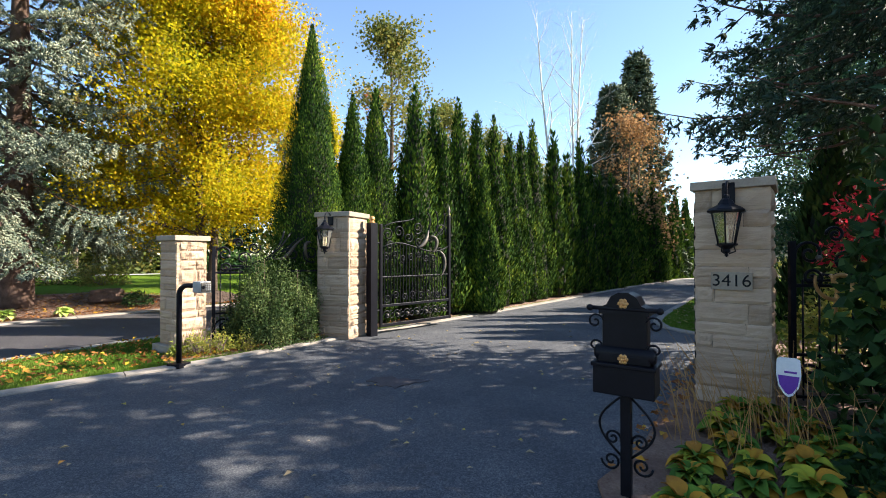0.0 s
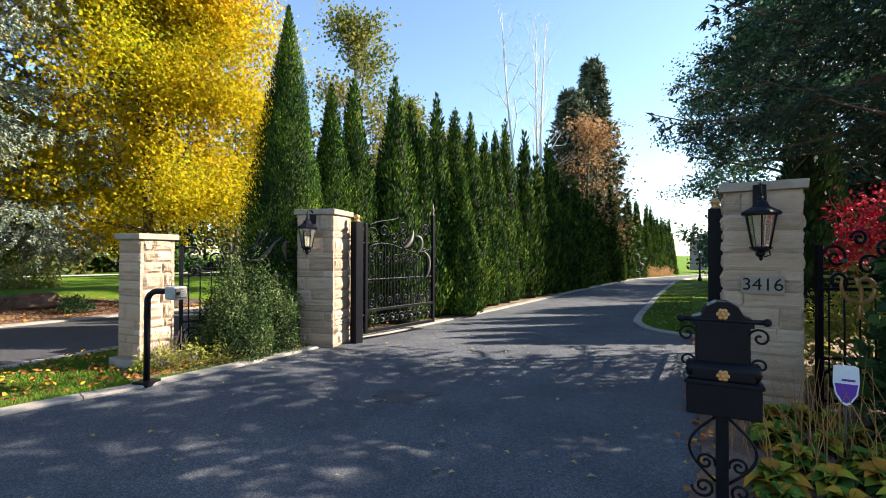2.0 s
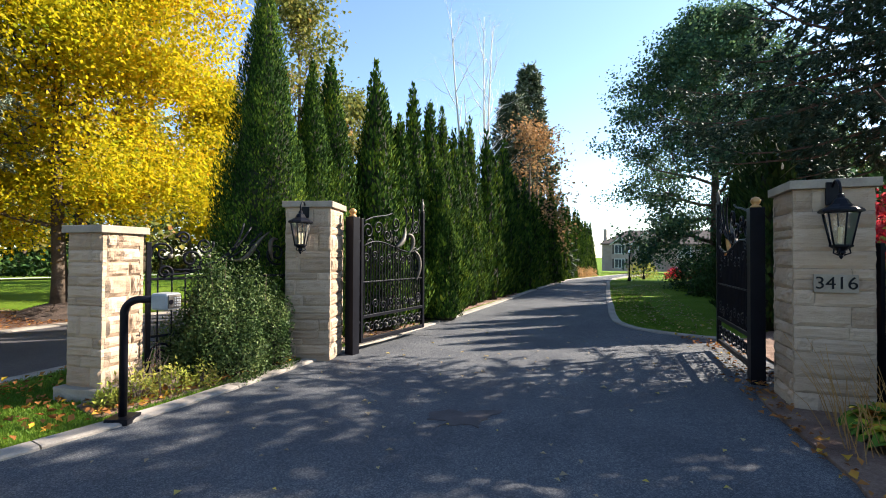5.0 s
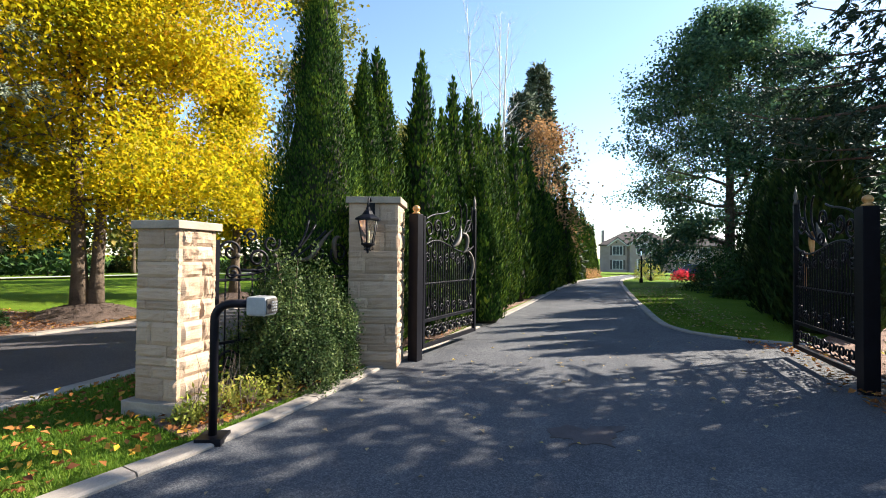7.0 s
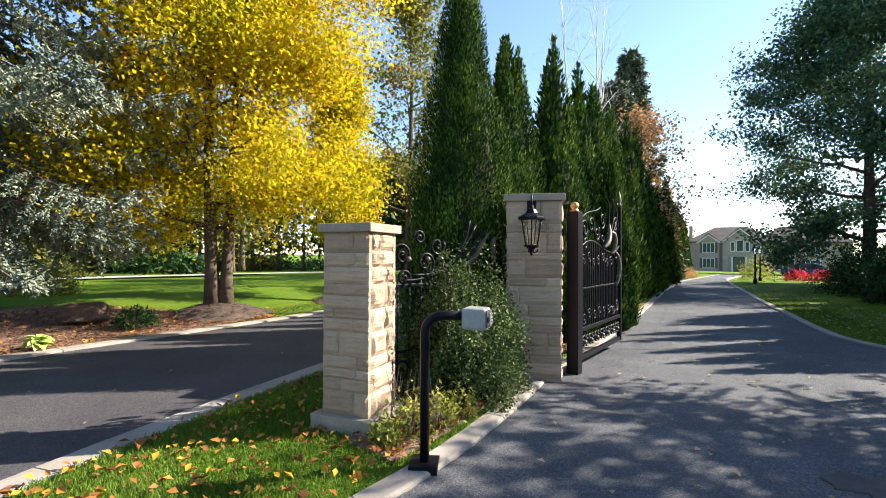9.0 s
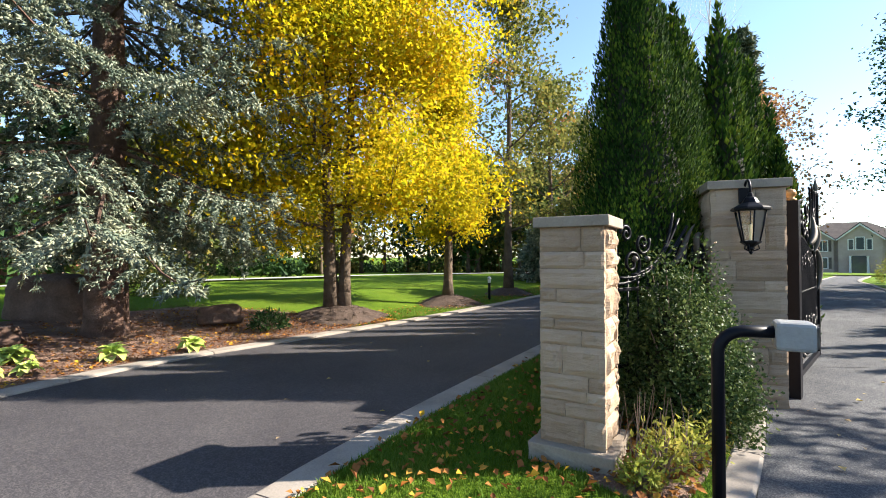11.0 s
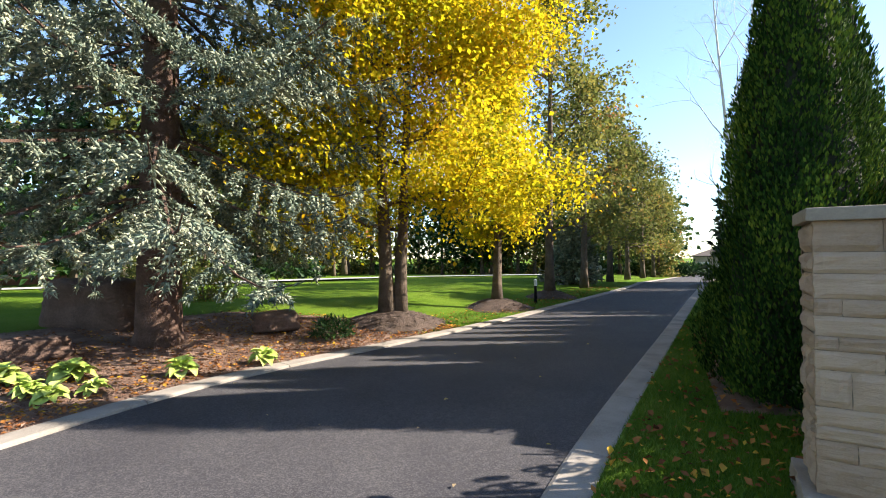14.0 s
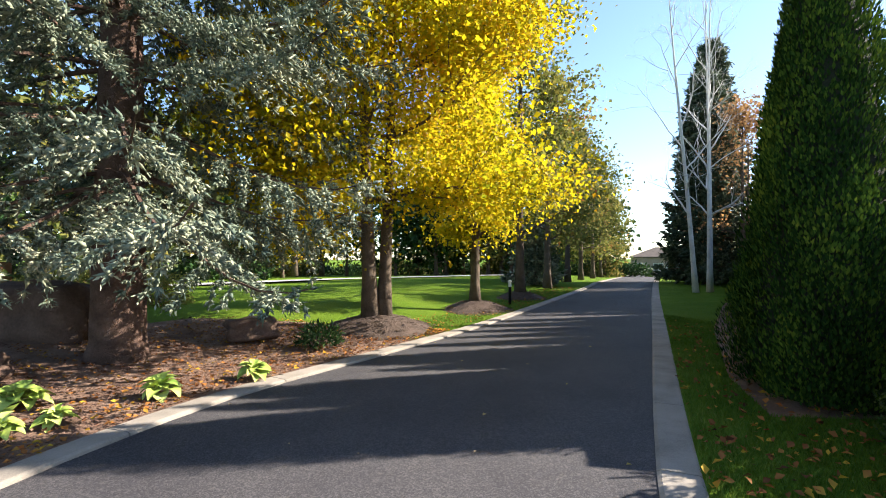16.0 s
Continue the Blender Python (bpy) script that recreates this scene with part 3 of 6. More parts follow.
    for q in range(10):
        a = 2.4 * q
        shoots.append((0, 0, h - 0.15 * q * finger, math.cos(a), math.sin(a), 1.2, finger * 1.2))
    part("branching", bb, bark or M_BARK_RED, root)
    S = np.array(shoots)
    P, D, Ln = S[:, :3], S[:, 3:6] / np.linalg.norm(S[:, 3:6], axis=1, keepdims=True), S[:, 6]
    n = len(P)
    X = np.cross(D, up + 0.01)
    X /= np.maximum(np.linalg.norm(X, axis=1, keepdims=True), 1e-6)
    Y = np.cross(D, X)
    # the shoot's body: a three-sided spindle
    f = fat * rng.uniform(0.75, 1.25, n)[:, None]
    mid = P + D * Ln[:, None] * 0.4
    C = np.stack([P, mid + X * f, mid - X * f * 0.5 + Y * f * 0.87, mid - X * f * 0.5 - Y * f * 0.87, P + D * Ln[:, None]], 1).reshape(-1, 3)
    T = np.array([[0, 2, 1], [0, 3, 2], [0, 1, 3], [4, 1, 2], [4, 2, 3], [4, 3, 1]])
    F = (np.arange(n)[:, None, None] * 5 + T[None]).reshape(-1, 3)
    q = rng.uniform(0.05, 0.95, (n, needles))
    NP = (P[:, None] + D[:, None] * (q * Ln[:, None])[:, :, None]).reshape(-1, 3)
    out = unit(rng, n * needles)
    ND = np.repeat(D, needles, 0) * 0.8 + out * 0.9
    L = needle * rng.uniform(0.7, 1.3, n * needles)
    M = np.array(mats)
    NP = np.concatenate([NP + out * fat * 0.4, M[:, :3]])
    ND = np.concatenate([ND, M[:, 3:6]])
    NN = np.concatenate([out + up * 0.5, unit(rng, len(M)) * 0.4 + up])
    W = np.concatenate([L * 0.3, M[:, 6] * 0.1])
    L = np.concatenate([L, M[:, 6]])
    part_mesh("foliage", leaf_mesh("needle_crown", NP, ND, NN, L, W, mat, 0.15, core=(C, F)), root)
    return root


def shrub(name, seed, m, radii, n, leaf, mat, label, category, group="", twigs=26, hollow=0.55, slim=0.55, base=0.0, core=False):
    """A bush: twigs from the base and leaves in an uneven shell."""
    rng = np.random.default_rng(seed)
    root = thing(name, m, label, category, group)
    bm = bmesh.new()
    v = unit(rng, n)
    v[:, 2] = np.abs(v[:, 2]) * 1.0 - 0.25 * (v[:, 2] < 0)
    ph = rng.uniform(0, 6.3, 3)
    a = np.arctan2(v[:, 1], v[:, 0])
    k = (1 + 0.07 * np.sin(23 * a + 9 * v[:, 2]) * np.sin(17 * v[:, 2] + 5 * a) + 0.12 * np.sin(3 * a + ph[0] + 3 * v[:, 2]) + 0.1 * np.sin(5 * a + ph[1] - 5 * v[:, 2]) + 0.08 * np.sin(8 * v[:, 2] + ph[2])) * rng.uniform(hollow, 1.0, n) ** 0.5 * rng.uniform(0.92, 1.1, n)
    P = v * k[:, None] * np.array(radii)
    P[:, 2] = np.maximum(P[:, 2] + base + 0.12 * radii[2], 0.03)
    for i in range(twigs):
        e = P[rng.integers(0, n)]
        mid = e * 0.5 + np.array([0, 0, 0.1 * radii[2]])
        tube(bm, [(e[0] * 0.15, e[1] * 0.15, -0.02), tuple(mid), tuple(e)], [0.012, 0.008, 0.003], 5, False)
    part("branching", bm, M_TWIG, root)
    if core:
        bc = bmesh.new()
        bmesh.ops.create_icosphere(bc, subdivisions=3, radius=1.0)
        for q in bc.verts:
            e = 0.64 + 0.2 * noise.noise(q.co * 2.5)
            q.co = Vector((q.co.x * radii[0] * e, q.co.y * radii[1] * e, max(0.05, (q.co.z * e + 0.12) * radii[2])))
        # Solid lump within the leaf shell, coloured dark to stand for inner shade.
        part("shade_core", bc, M_INNER_SHADE, root, smooth=True)
    D = v * 0.6 + unit(rng, n) * 1.2 + np.array([0, 0, 0.25])
    N = v + unit(rng, n) * 0.8
    L = leaf * rng.uniform(0.6, 1.3, n)
    part_mesh("foliage", leaf_mesh("bush_leaves", P, D, N, L, L * slim, mat, 0.2), root)
    return root


def build_trees():
    # the hedge between the drives: x, y, height, width
    front = [(-2.62, 9.05, 6.2, 0.96), (-1.9, 9.5, 4.9, 0.75), (-1.5, 10.0, 5.0, 0.75), (-0.65, 10.55, 5.5, 0.85), (-1.55, 10.45, 5.4, 0.8), (0.0, 11.3, 4.7, 0.72), (0.4, 11.75, 5.6, 0.72), (0.9, 12.1, 5.4, 0.72), (1.45, 12.9, 5.5, 0.72), (1.0, 11.5, 3.6, 0.6), (2.0, 13.6, 5.2, 0.72), (2.45, 14.2, 5.4, 0.75), (2.95, 14.9, 6.0, 0.75), (-0.25, 11.95, 5.5, 0.75)]
    group = "cedar hedge between the driveways"
    for i, (x, y, h, r) in enumerate(front):
        make_cedar(20 + i, h, r, 60000 if i == 0 else 30000 if i == 1 else 18000 if i == 2 else 8000, 0.058 if i == 0 else 0.07 if i == 1 else 0.08 if i == 2 else 0.12, pose(x, y, 0, 0, 0, 40 * i), "tall narrow cedar with dense bright green sprays", group)
    kinds = [make_cedar(60 + i, h, 0.64, 3000, 0.2, pose(3.8 + 0.72 * i, 15.6 + 0.87 * i, 0), "tall narrow cedar with dense bright green sprays", group) for i, h in enumerate((5.8, 5.2, 6.0))]
    rng = random.Random(4)
    for i in range(3, 37):
        x, y = 3.8 + 0.72 * i, 15.6 + 0.87 * i
        copy_thing(kinds[rng.randrange(3)], pose(x + rng.uniform(-0.2, 0.2), y + rng.uniform(-0.2, 0.2), land(x, y) - rng.uniform(0, 0.9), 0, 0, rng.uniform(0, 360)))
    spruce_tree(3, pose(-10.9, 11.6, 0.1), 14.0, 4.1, M_SPRUCE, "large blue spruce with drooping silvery boughs over a mulch bed", low=2.1, levels=15, per=11, finger=0.13, fat=0.022, needles=6, needle=0.052, trunk_r=0.34, bare=0.22, hang=0.35, sag=0.34, full=0.33, clear=0.9, spray=0.85, curtain=0.12, step=0.23)
    broad_tree("maple_tree", 5, pose(-7.4, 14.2, 0.28), [(-0.13, 0, 0.16), (0.13, 0.05, 0.14)], 11.0, 1.75, 3.2, 180000, 0.085, M_MAPLE, "golden yellow maple with twin trunks on a mulch mound", "maple tree", limbs=40, depth=2, scatter=0.33, flat=0.22, inner=0.25)
    broad_tree("maple_tree", 6, pose(-4.75, 17.2, 0.25), [(0, 0, 0.15)], 7.2, 1.9, 1.1, 24000, 0.09, M_MAPLE, "golden yellow maple with a single straight trunk", "maple tree", limbs=20, depth=2, scatter=0.25, flat=0.15)
    sparse = [(-2.4, 20.6, 12.5, 9000), (0.2, 24.8, 9.5, 8000), (3.2, 29.6, 9.5, 7000), (6.2, 34.4, 9.0, 7000), (9.5, 39.4, 9.0, 6000), (13.5, 46, 9.0, 6000)]
    for i, (x, y, h, n) in enumerate(sparse):
        broad_tree("avenue_tree", 30 + i, pose(x, y, land(x, y) + 0.2), [(0, 0, 0.17)], h, 2.0, 2.7, n, 0.15, M_SPARSE, "slender avenue tree with thinning olive and orange leaves", "tree", limbs=16, depth=2, group="avenue trees along the west drive", scatter=0.3)
    broad_tree("birch_tree", 50, pose(6.3, 22.3, 0), [(-0.55, 0.0, 0.11), (0.05, 0.0, 0.09), (0.25, 0.2, 0.12)], 14.5, 3.0, 3.0, 0, 0.1, M_SPARSE, "bare white birch with several slender trunks", "birch tree", bark=M_BIRCH, limbs=36, depth=3, levels=3, thin=0.5, flat=-0.3)
    spruce_tree(11, pose(10.4, 27.6, 0), 11.5, 2.3, M_SPRUCE_FAR, "tall dark spruce behind the cedar hedge", low=0.4, levels=26, per=7, finger=0.4, fat=0.1, needles=3, needle=0.22, trunk_r=0.2, bare=0.15, spray=0.7, full=0.05, hang=0.25)
    spruce_tree(12, pose(13.0, 30.3, 0), 14.6, 2.7, M_SPRUCE_FAR, "tall spruce with rusty top behind the cedar hedge", low=0.4, levels=28, per=7, finger=0.4, fat=0.1, needles=3, needle=0.22, trunk_r=0.2, bare=0.15, spray=0.8, full=0.05, hang=0.25)
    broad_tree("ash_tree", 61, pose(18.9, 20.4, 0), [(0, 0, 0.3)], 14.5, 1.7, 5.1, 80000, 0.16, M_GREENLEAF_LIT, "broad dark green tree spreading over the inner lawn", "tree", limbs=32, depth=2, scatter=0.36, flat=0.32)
    spruce_tree(13, pose(6.5, 5.3, 0), 7.3, 3.5, M_SPRUCE_DARK, "dark green spruce overhanging the gate", low=3.4, levels=10, per=9, finger=0.17, fat=0.022, needles=6, needle=0.06, trunk_r=0.2, bare=0.15, full=0.15, clear=3.0, hang=0.45, spray=0.6)
    broad_tree("linden_tree", 62, pose(8.8, 3.0, 0), [(0, 0, 0.2)], 7.6, 2.0, 2.7, 5200, 0.16, M_GREENLEAF, "green tree beside the road casting dappled shade", "tree", limbs=13, depth=1, scatter=0.2, inner=0.0)
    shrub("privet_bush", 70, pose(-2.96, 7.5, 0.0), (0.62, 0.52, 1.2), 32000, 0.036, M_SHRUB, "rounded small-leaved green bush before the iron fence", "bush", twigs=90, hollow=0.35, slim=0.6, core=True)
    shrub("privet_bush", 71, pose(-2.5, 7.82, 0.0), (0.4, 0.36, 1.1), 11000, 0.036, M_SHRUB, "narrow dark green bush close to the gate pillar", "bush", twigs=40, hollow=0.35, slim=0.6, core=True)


build_trees()


# ---- stone pillars ----
def stone_mesh(seed, relief):
    """A squared block with a hewn face: one metre wide and high, to be scaled; face towards -y."""
    nx, nz = 8, 5
    rng = random.Random(seed)
    off = Vector((rng.uniform(0, 50), rng.uniform(0, 50), 0))
    V, F = [], []
    for j in range(nz + 1):
        for i in range(nx + 1):
            x, z = i / nx - 0.5, j / nz - 0.5
            edge = min(1.0, min(i, nx - i) / 1.0, min(j, nz - j) / 1.0)
            k = noise.noise(Vector((x * 2.6, z * 2.2, 0)) + off) * 0.7 + noise.noise(Vector((x * 7, z * 6, 3)) + off) * 0.5
            jit = 0.012 if edge == 0 else 0.0
            V.append((x + rng.uniform(-jit, jit), (0.003 + relief * 0.3) * (1 - edge) - relief * edge * (0.55 + k), z + rng.uniform(-jit, jit)))
            if i and j:
                a = j * (nx + 1) + i
                F.append((a - nx - 2, a - nx - 1, a, a - 1))
    n = len(V)
    ring = [i for i in range(nx)] + [nx + (nx + 1) * j for j in range(nz)] + [(nx + 1) * (nz + 1) - 1 - i for i in range(nx)] + [(nx + 1) * (nz - j) for j in range(nz)]
    for k in ring:
        V.append((V[k][0], 0.05, V[k][2]))
    for q in range(len(ring)):
        a, b = ring[q], ring[(q + 1) % len(ring)]
        F.append((a, n + q, n + (q + 1) % len(ring), b))
    return mesh_from("stone_block", V, F, M_STONE)


STONES_ROUGH = [stone_mesh(100 + i, 0.026) for i in range(5)]
STONES_EVEN = [stone_mesh(120 + i, 0.014) for i in range(4)]


def cap_mesh(w, h, chamfer, z):
    bm = bmesh.new()
    box(bm, -w / 2, -w / 2, z, w / 2, w / 2, z + h, 0.006)
    bmesh.ops.subdivide_edges(bm, edges=[e for e in bm.edges if e.calc_length() > 0.2], cuts=5, use_grid_fill=True)
    for v in bm.verts:
        v.co += Vector((noise.noise(v.co * 6), noise.noise(v.co * 6 + Vector((9, 0, 0))), 0)) * 0.004
        if v.co.z > z + h * 0.9:
            v.co.z += max(0, chamfer * (1 - 2 * max(abs(v.co.x), abs(v.co.y)) / w))
    return bm


def pillar(seed, m, w, h, cap_h, label, rough_faces, plinth=False, group=""):
    """A squared limestone pillar built in courses, with a slab on top."""
    rng = random.Random(seed)
    root = thing("stone_pillar", m, label, "pillar", group)
    bm = bmesh.new()
    box(bm, -w / 2 + 0.012, -w / 2 + 0.012, -0.1, w / 2 - 0.012, w / 2 - 0.012, h - cap_h)
    part("mortar_core", bm, M_MORTAR, root)
    part("cap", cap_mesh(w + 0.075, cap_h, 0.012, h - cap_h), M_CAP, root, "sawn limestone cap slab")
    z0 = -0.02
    if plinth:
        bm = bmesh.new()
        box(bm, -w / 2 - 0.07, -w / 2 - 0.07, -0.12, w / 2 + 0.07, w / 2 + 0.07, 0.13, 0.008)
        bmesh.ops.subdivide_edges(bm, edges=[e for e in bm.edges if e.calc_length() > 0.2], cuts=6, use_grid_fill=True)
        for v in bm.verts:
            v.co += Vector((noise.noise(v.co * 9), noise.noise(v.co * 9 + Vector((5, 0, 0))), 0)) * 0.02
        part("plinth", bm, M_CAP, root, "rough limestone plinth")
        z0 = 0.13
    z = z0
    top = h - cap_h
    tall = True
    while z < top - 0.02:
        ch = rng.uniform(0.19, 0.24) if tall else rng.uniform(0.1, 0.17)
        tall = not tall if rng.random() < 0.8 else tall
        if top - z - ch < 0.09:
            ch = top - z
        for face in range(4):
            rough = face in rough_faces
            span = w if face % 2 == 0 else w - 0.08
            rows = [(z, ch)]
            if ch > 0.18 and rng.random() < 0.35:
                c = ch * rng.uniform(0.4, 0.6)
                rows = [(z, c), (z + c, ch - c)]
            for rz, rh in rows:
                cuts = [0.0, 1.0]
                if rng.random() < 0.75:
                    cuts.insert(1, rng.choice((rng.uniform(0.22, 0.4), rng.uniform(0.6, 0.78))))
                for a, b in zip(cuts, cuts[1:]):
                    bw = (b - a) * span - 0.0035
                    me = rng.choice(STONES_ROUGH if rough else STONES_EVEN)
                    o = new("stone", me)
                    o.parent = root
                    o.matrix_basis = pose(0, 0, 0, 0, 0, 90 * face) @ Matrix.LocRotScale((-span / 2 + (a + b) / 2 * span, -w / 2, rz + rh / 2), None, (bw, 1.0 if rh > 0.12 else 0.7, rh - 0.0035))
        z += ch
    return root


SMALL_AT, SMALL_TURN = (-3.97, 6.94), -32
WEST_AT, WEST_TURN = (-1.84, 8.32), -20
EAST_AT, EAST_TURN = (3.0, 4.655), -38
pillar(1, pose(*SMALL_AT, 0.02, 0, 0, SMALL_TURN), 0.46, 1.75, 0.075, "short pale limestone pillar on a plinth beside the bush", (1, 3), True)
pillar(2, pose(*WEST_AT, 0.0, 0, 0, WEST_TURN), 0.65, 2.24, 0.085, "square limestone gate pillar carrying a black lantern", (1, 3), group="gate pillars")
east = pillar(3, pose(*EAST_AT, 0.0, 0, 0, EAST_TURN), 0.63, 2.22, 0.085, "square limestone gate pillar with a house number plaque", (1, 3), group="gate pillars")


def plaque():
    m = pose(*EAST_AT, 0, 0, 0, EAST_TURN) @ pose(0, -0.345, 1.235)
    root = thing("number_plaque", m, "pale stone plaque with dark engraved house number 3416", "sign")
    bm = bmesh.new()
    box(bm, -0.17, -0.012, -0.085, 0.17, 0.01, 0.085, 0.004)
    part("slab", bm, M_CAP, root)
    cu = bpy.data.curves.new("digits", "FONT")
    cu.body = "3416"
    cu.size = 0.165
    cu.align_x, cu.align_y = "CENTER", "CENTER"
    cu.extrude = 0.003
    cu.materials.append(M_IRON)
    tmp = bpy.data.objects.new("digits_tmp", cu)
    scene.collection.objects.link(tmp)
    me = bpy.data.meshes.new_from_object(tmp.evaluated_get(bpy.context.evaluated_depsgraph_get()))
    bpy.data.objects.remove(tmp)
    part_mesh("digits", me, root, pose(0, -0.0155, 0, 90, 0, 0), "dark engraved digits 3416")


plaque()


# ---- iron work ----
def spiral(cx, cz, r, turns, start, sign=1, n=22, y=0.0):
    """Points of a flat scroll that winds outwards from its eye."""
    out = []
    for i in range(n + 1):
        t = i / n
        a = start + sign * turns * 2 * math.pi * t
        q = r * (0.15 + 0.85 * t)
        out.append((cx + q * math.cos(a), y, cz + q * math.sin(a)))
    return out


def bar(root, name, pts, radius, mat=None, sides=6, label=""):
    bm = bmesh.new()
    tube(bm, pts, radius, sides)
    return part(name, bm, mat or M_IRON, root, label, smooth=True)


def square_bar(root, name, x0, y0, z0, x1, y1, z1, mat=None, bevel=0.004):
    bm = bmesh.new()
    box(bm, x0, y0, z0, x1, y1, z1, bevel)
    return part(name, bm, mat or M_IRON, root)


def ball(root, name, at, r, mat, label=""):
    bm = bmesh.new()
    bmesh.ops.create_icosphere(bm, subdivisions=2, radius=r, matrix=Matrix.Translation(at))
    return part(name, bm, mat, root, label, smooth=True)


def plume(root, name, pts, w, mat, label=""):
    """A leaf-like ornament along points, thick in the middle and tapered at both ends."""
    n = len(pts) - 1
    return bar(root, name, pts, [0.004 + w * math.sin(math.pi * (0.08 + 0.9 * i / n)) for i in range(n + 1)], mat, 8, label)


def curve3(a, b, c, d, n=14):
    out = []
    for i in range(n + 1):
        t = i / n
        out.append(tuple((1 - t) ** 3 * p + 3 * (1 - t) ** 2 * t * q + 3 * (1 - t) * t * t * r + t ** 3 * s for p, q, r, s in zip(a, b, c, d)))
    return out


def gate_leaf(m, label, mirror, leafing):
    """A leaf of the iron gate: x runs from the hinge to the free end."""
    root = thing("iron_gate", m, label, "gate", "double gate standing open")
    k = -1 if mirror else 1
    square_bar(root, "hinge_post", -0.075, -0.075, -0.05, 0.075, 0.075, 2.06)
    bm = bmesh.new()
    lathe(bm, [(0.02, 2.06), (0.06, 2.065), (0.05, 2.085), (0.03, 2.095), (0.05, 2.12), (0.055, 2.145), (0.04, 2.175), (0.01, 2.19)], 14)
    part("post_finial", bm, M_GOLD, root, "gilded ball finial", smooth=True)
    for z in (0.45, 1.7):
        bar(root, "hinge", [(0.06, 0, z), (0.19, 0, z)], 0.02)
    square_bar(root, "stile", 0.17, -0.028, 0.13, 0.225, 0.028, 2.05)
    square_bar(root, "stile", 1.95, -0.03, 0.13, 2.01, 0.03, 2.3)
    for z, h in ((0.13, 0.06), (0.5, 0.05)):
        square_bar(root, "rail", 0.22, -0.025, z, 1.95, 0.025, z + h)
    bm = bmesh.new()
    lathe(bm, [(0.03, 2.3), (0.035, 2.33), (0.015, 2.35), (0.03, 2.39), (0.028, 2.43), (0.004, 2.55)], 10, (1.98, 0))
    part("spear_finial", bm, M_SILVER, root, "silver painted spear finial", smooth=True)
    # rosettes between the two low rails
    for i in range(7):
        cx = 0.34 + 0.245 * i
        bar(root, "scroll", spiral(cx, 0.345, 0.095, 1.4, 0.6, k), 0.013)
        bar(root, "scroll", spiral(cx + 0.12, 0.345, 0.085, 1.3, 3.6, -k), 0.012)
        ball(root, "rosette", (cx, -0.02, 0.345), 0.03, M_SILVER)
    # pickets up to a sweeping top
    pk = bmesh.new()
    tube(pk, [(0, 0, 0), (0, 0, 1)], 0.011, 6)
    me = bpy.data.meshes.new("picket")
    pk.to_mesh(me)
    pk.free()
    me.materials.append(M_IRON)
    for i in range(22):
        x = 0.28 + 0.0755 * i
        topz = 1.58 + 0.12 * math.sin((x - 0.2) * 3.0)
        part_mesh("picket", me, root, Matrix.LocRotScale((x, 0, 0.54), None, (1, 1, topz - 0.54)))
        if i % 2:
            ball(root, "collar", (x, 0, 1.06), 0.02, M_IRON)
    bar(root, "top_sweep", curve3((0.2, 0, 1.6), (0.8, 0, 1.95), (1.3, 0, 1.3), (1.96, 0, 1.66)), 0.014)
    square_bar(root, "mid_rail", 0.22, -0.012, 1.05, 1.95, 0.012, 1.075)
    for cx, cz, r, st, sg in ((0.36, 1.86, 0.14, 0.5, 1), (0.62, 1.92, 0.13, 2.2, -1), (0.86, 1.82, 0.12, 4.0, 1), (1.1, 2.02, 0.13, 1.0, -1), (1.12, 1.74, 0.1, 3.0, 1), (0.4, 1.66, 0.09, 3.3, -1), (1.72, 1.52, 0.12, 0.2, 1), (1.74, 1.98, 0.15, 2.6, -1), (1.8, 1.25, 0.11, 4.4, 1), (1.82, 0.72, 0.1, 1.2, -1), (1.64, 0.66, 0.08, 3.0, 1)):
        bar(root, "scroll", spiral(cx, cz, r, 1.5, st, sg * k), 0.014)
    for i in range(8):
        bar(root, "scroll", spiral(0.34 + 0.21 * i, 0.66 + 0.04 * (i % 2), 0.085, 1.4, 0.8 * i, k if i % 2 else -k), 0.012)
        bar(root, "scroll", spiral(0.32 + 0.2 * i, 1.44 + 0.05 * math.sin(2.0 * i), 0.08, 1.4, 1.1 * i, -k if i % 2 else k), 0.012)
    for p in (((1.1, 0, 1.65), (1.4, 0, 1.75), (1.55, 0, 2.2), (1.35, 0, 2.35)), ((1.2, 0, 1.7), (1.6, 0, 1.8), (1.75, 0, 2.15), (1.6, 0, 2.38)), ((1.4, 0, 1.75), (1.75, 0, 1.9), (1.9, 0, 2.1), (1.85, 0, 2.35)), ((0.25, 0, 2.0), (0.5, 0, 2.15), (0.8, 0, 2.1), (1.0, 0, 2.2))):
        bar(root, "frond", curve3(*p), 0.013)
    plume(root, "wing", curve3((1.08, -0.03, 1.62), (1.2, -0.06, 1.66), (1.32, -0.06, 1.78), (1.36, -0.03, 1.98)), 0.04, M_SILVER, "silver painted wing ornament")
    plume(root, "crest", curve3((1.42, -0.03, 1.85), (1.62, -0.06, 1.9), (1.62, -0.06, 1.6), (1.46, -0.03, 1.52)), 0.035, leafing, "painted leaf ornament")
    plume(root, "crest", curve3((1.66, -0.03, 1.56), (1.86, -0.06, 1.5), (1.84, -0.06, 1.15), (1.7, -0.03, 1.02)), 0.03, leafing, "painted leaf ornament")
    return root


gate_leaf(pose(-1.3, 8.3, 0, 0, 0, 44), "black wrought iron gate leaf standing open before cedars", False, M_SILVER)
gate_leaf(pose(3.1, 5.42, 0, 0, 0, 53), "black wrought iron gate leaf standing open beside the lawn", True, M_GOLD)


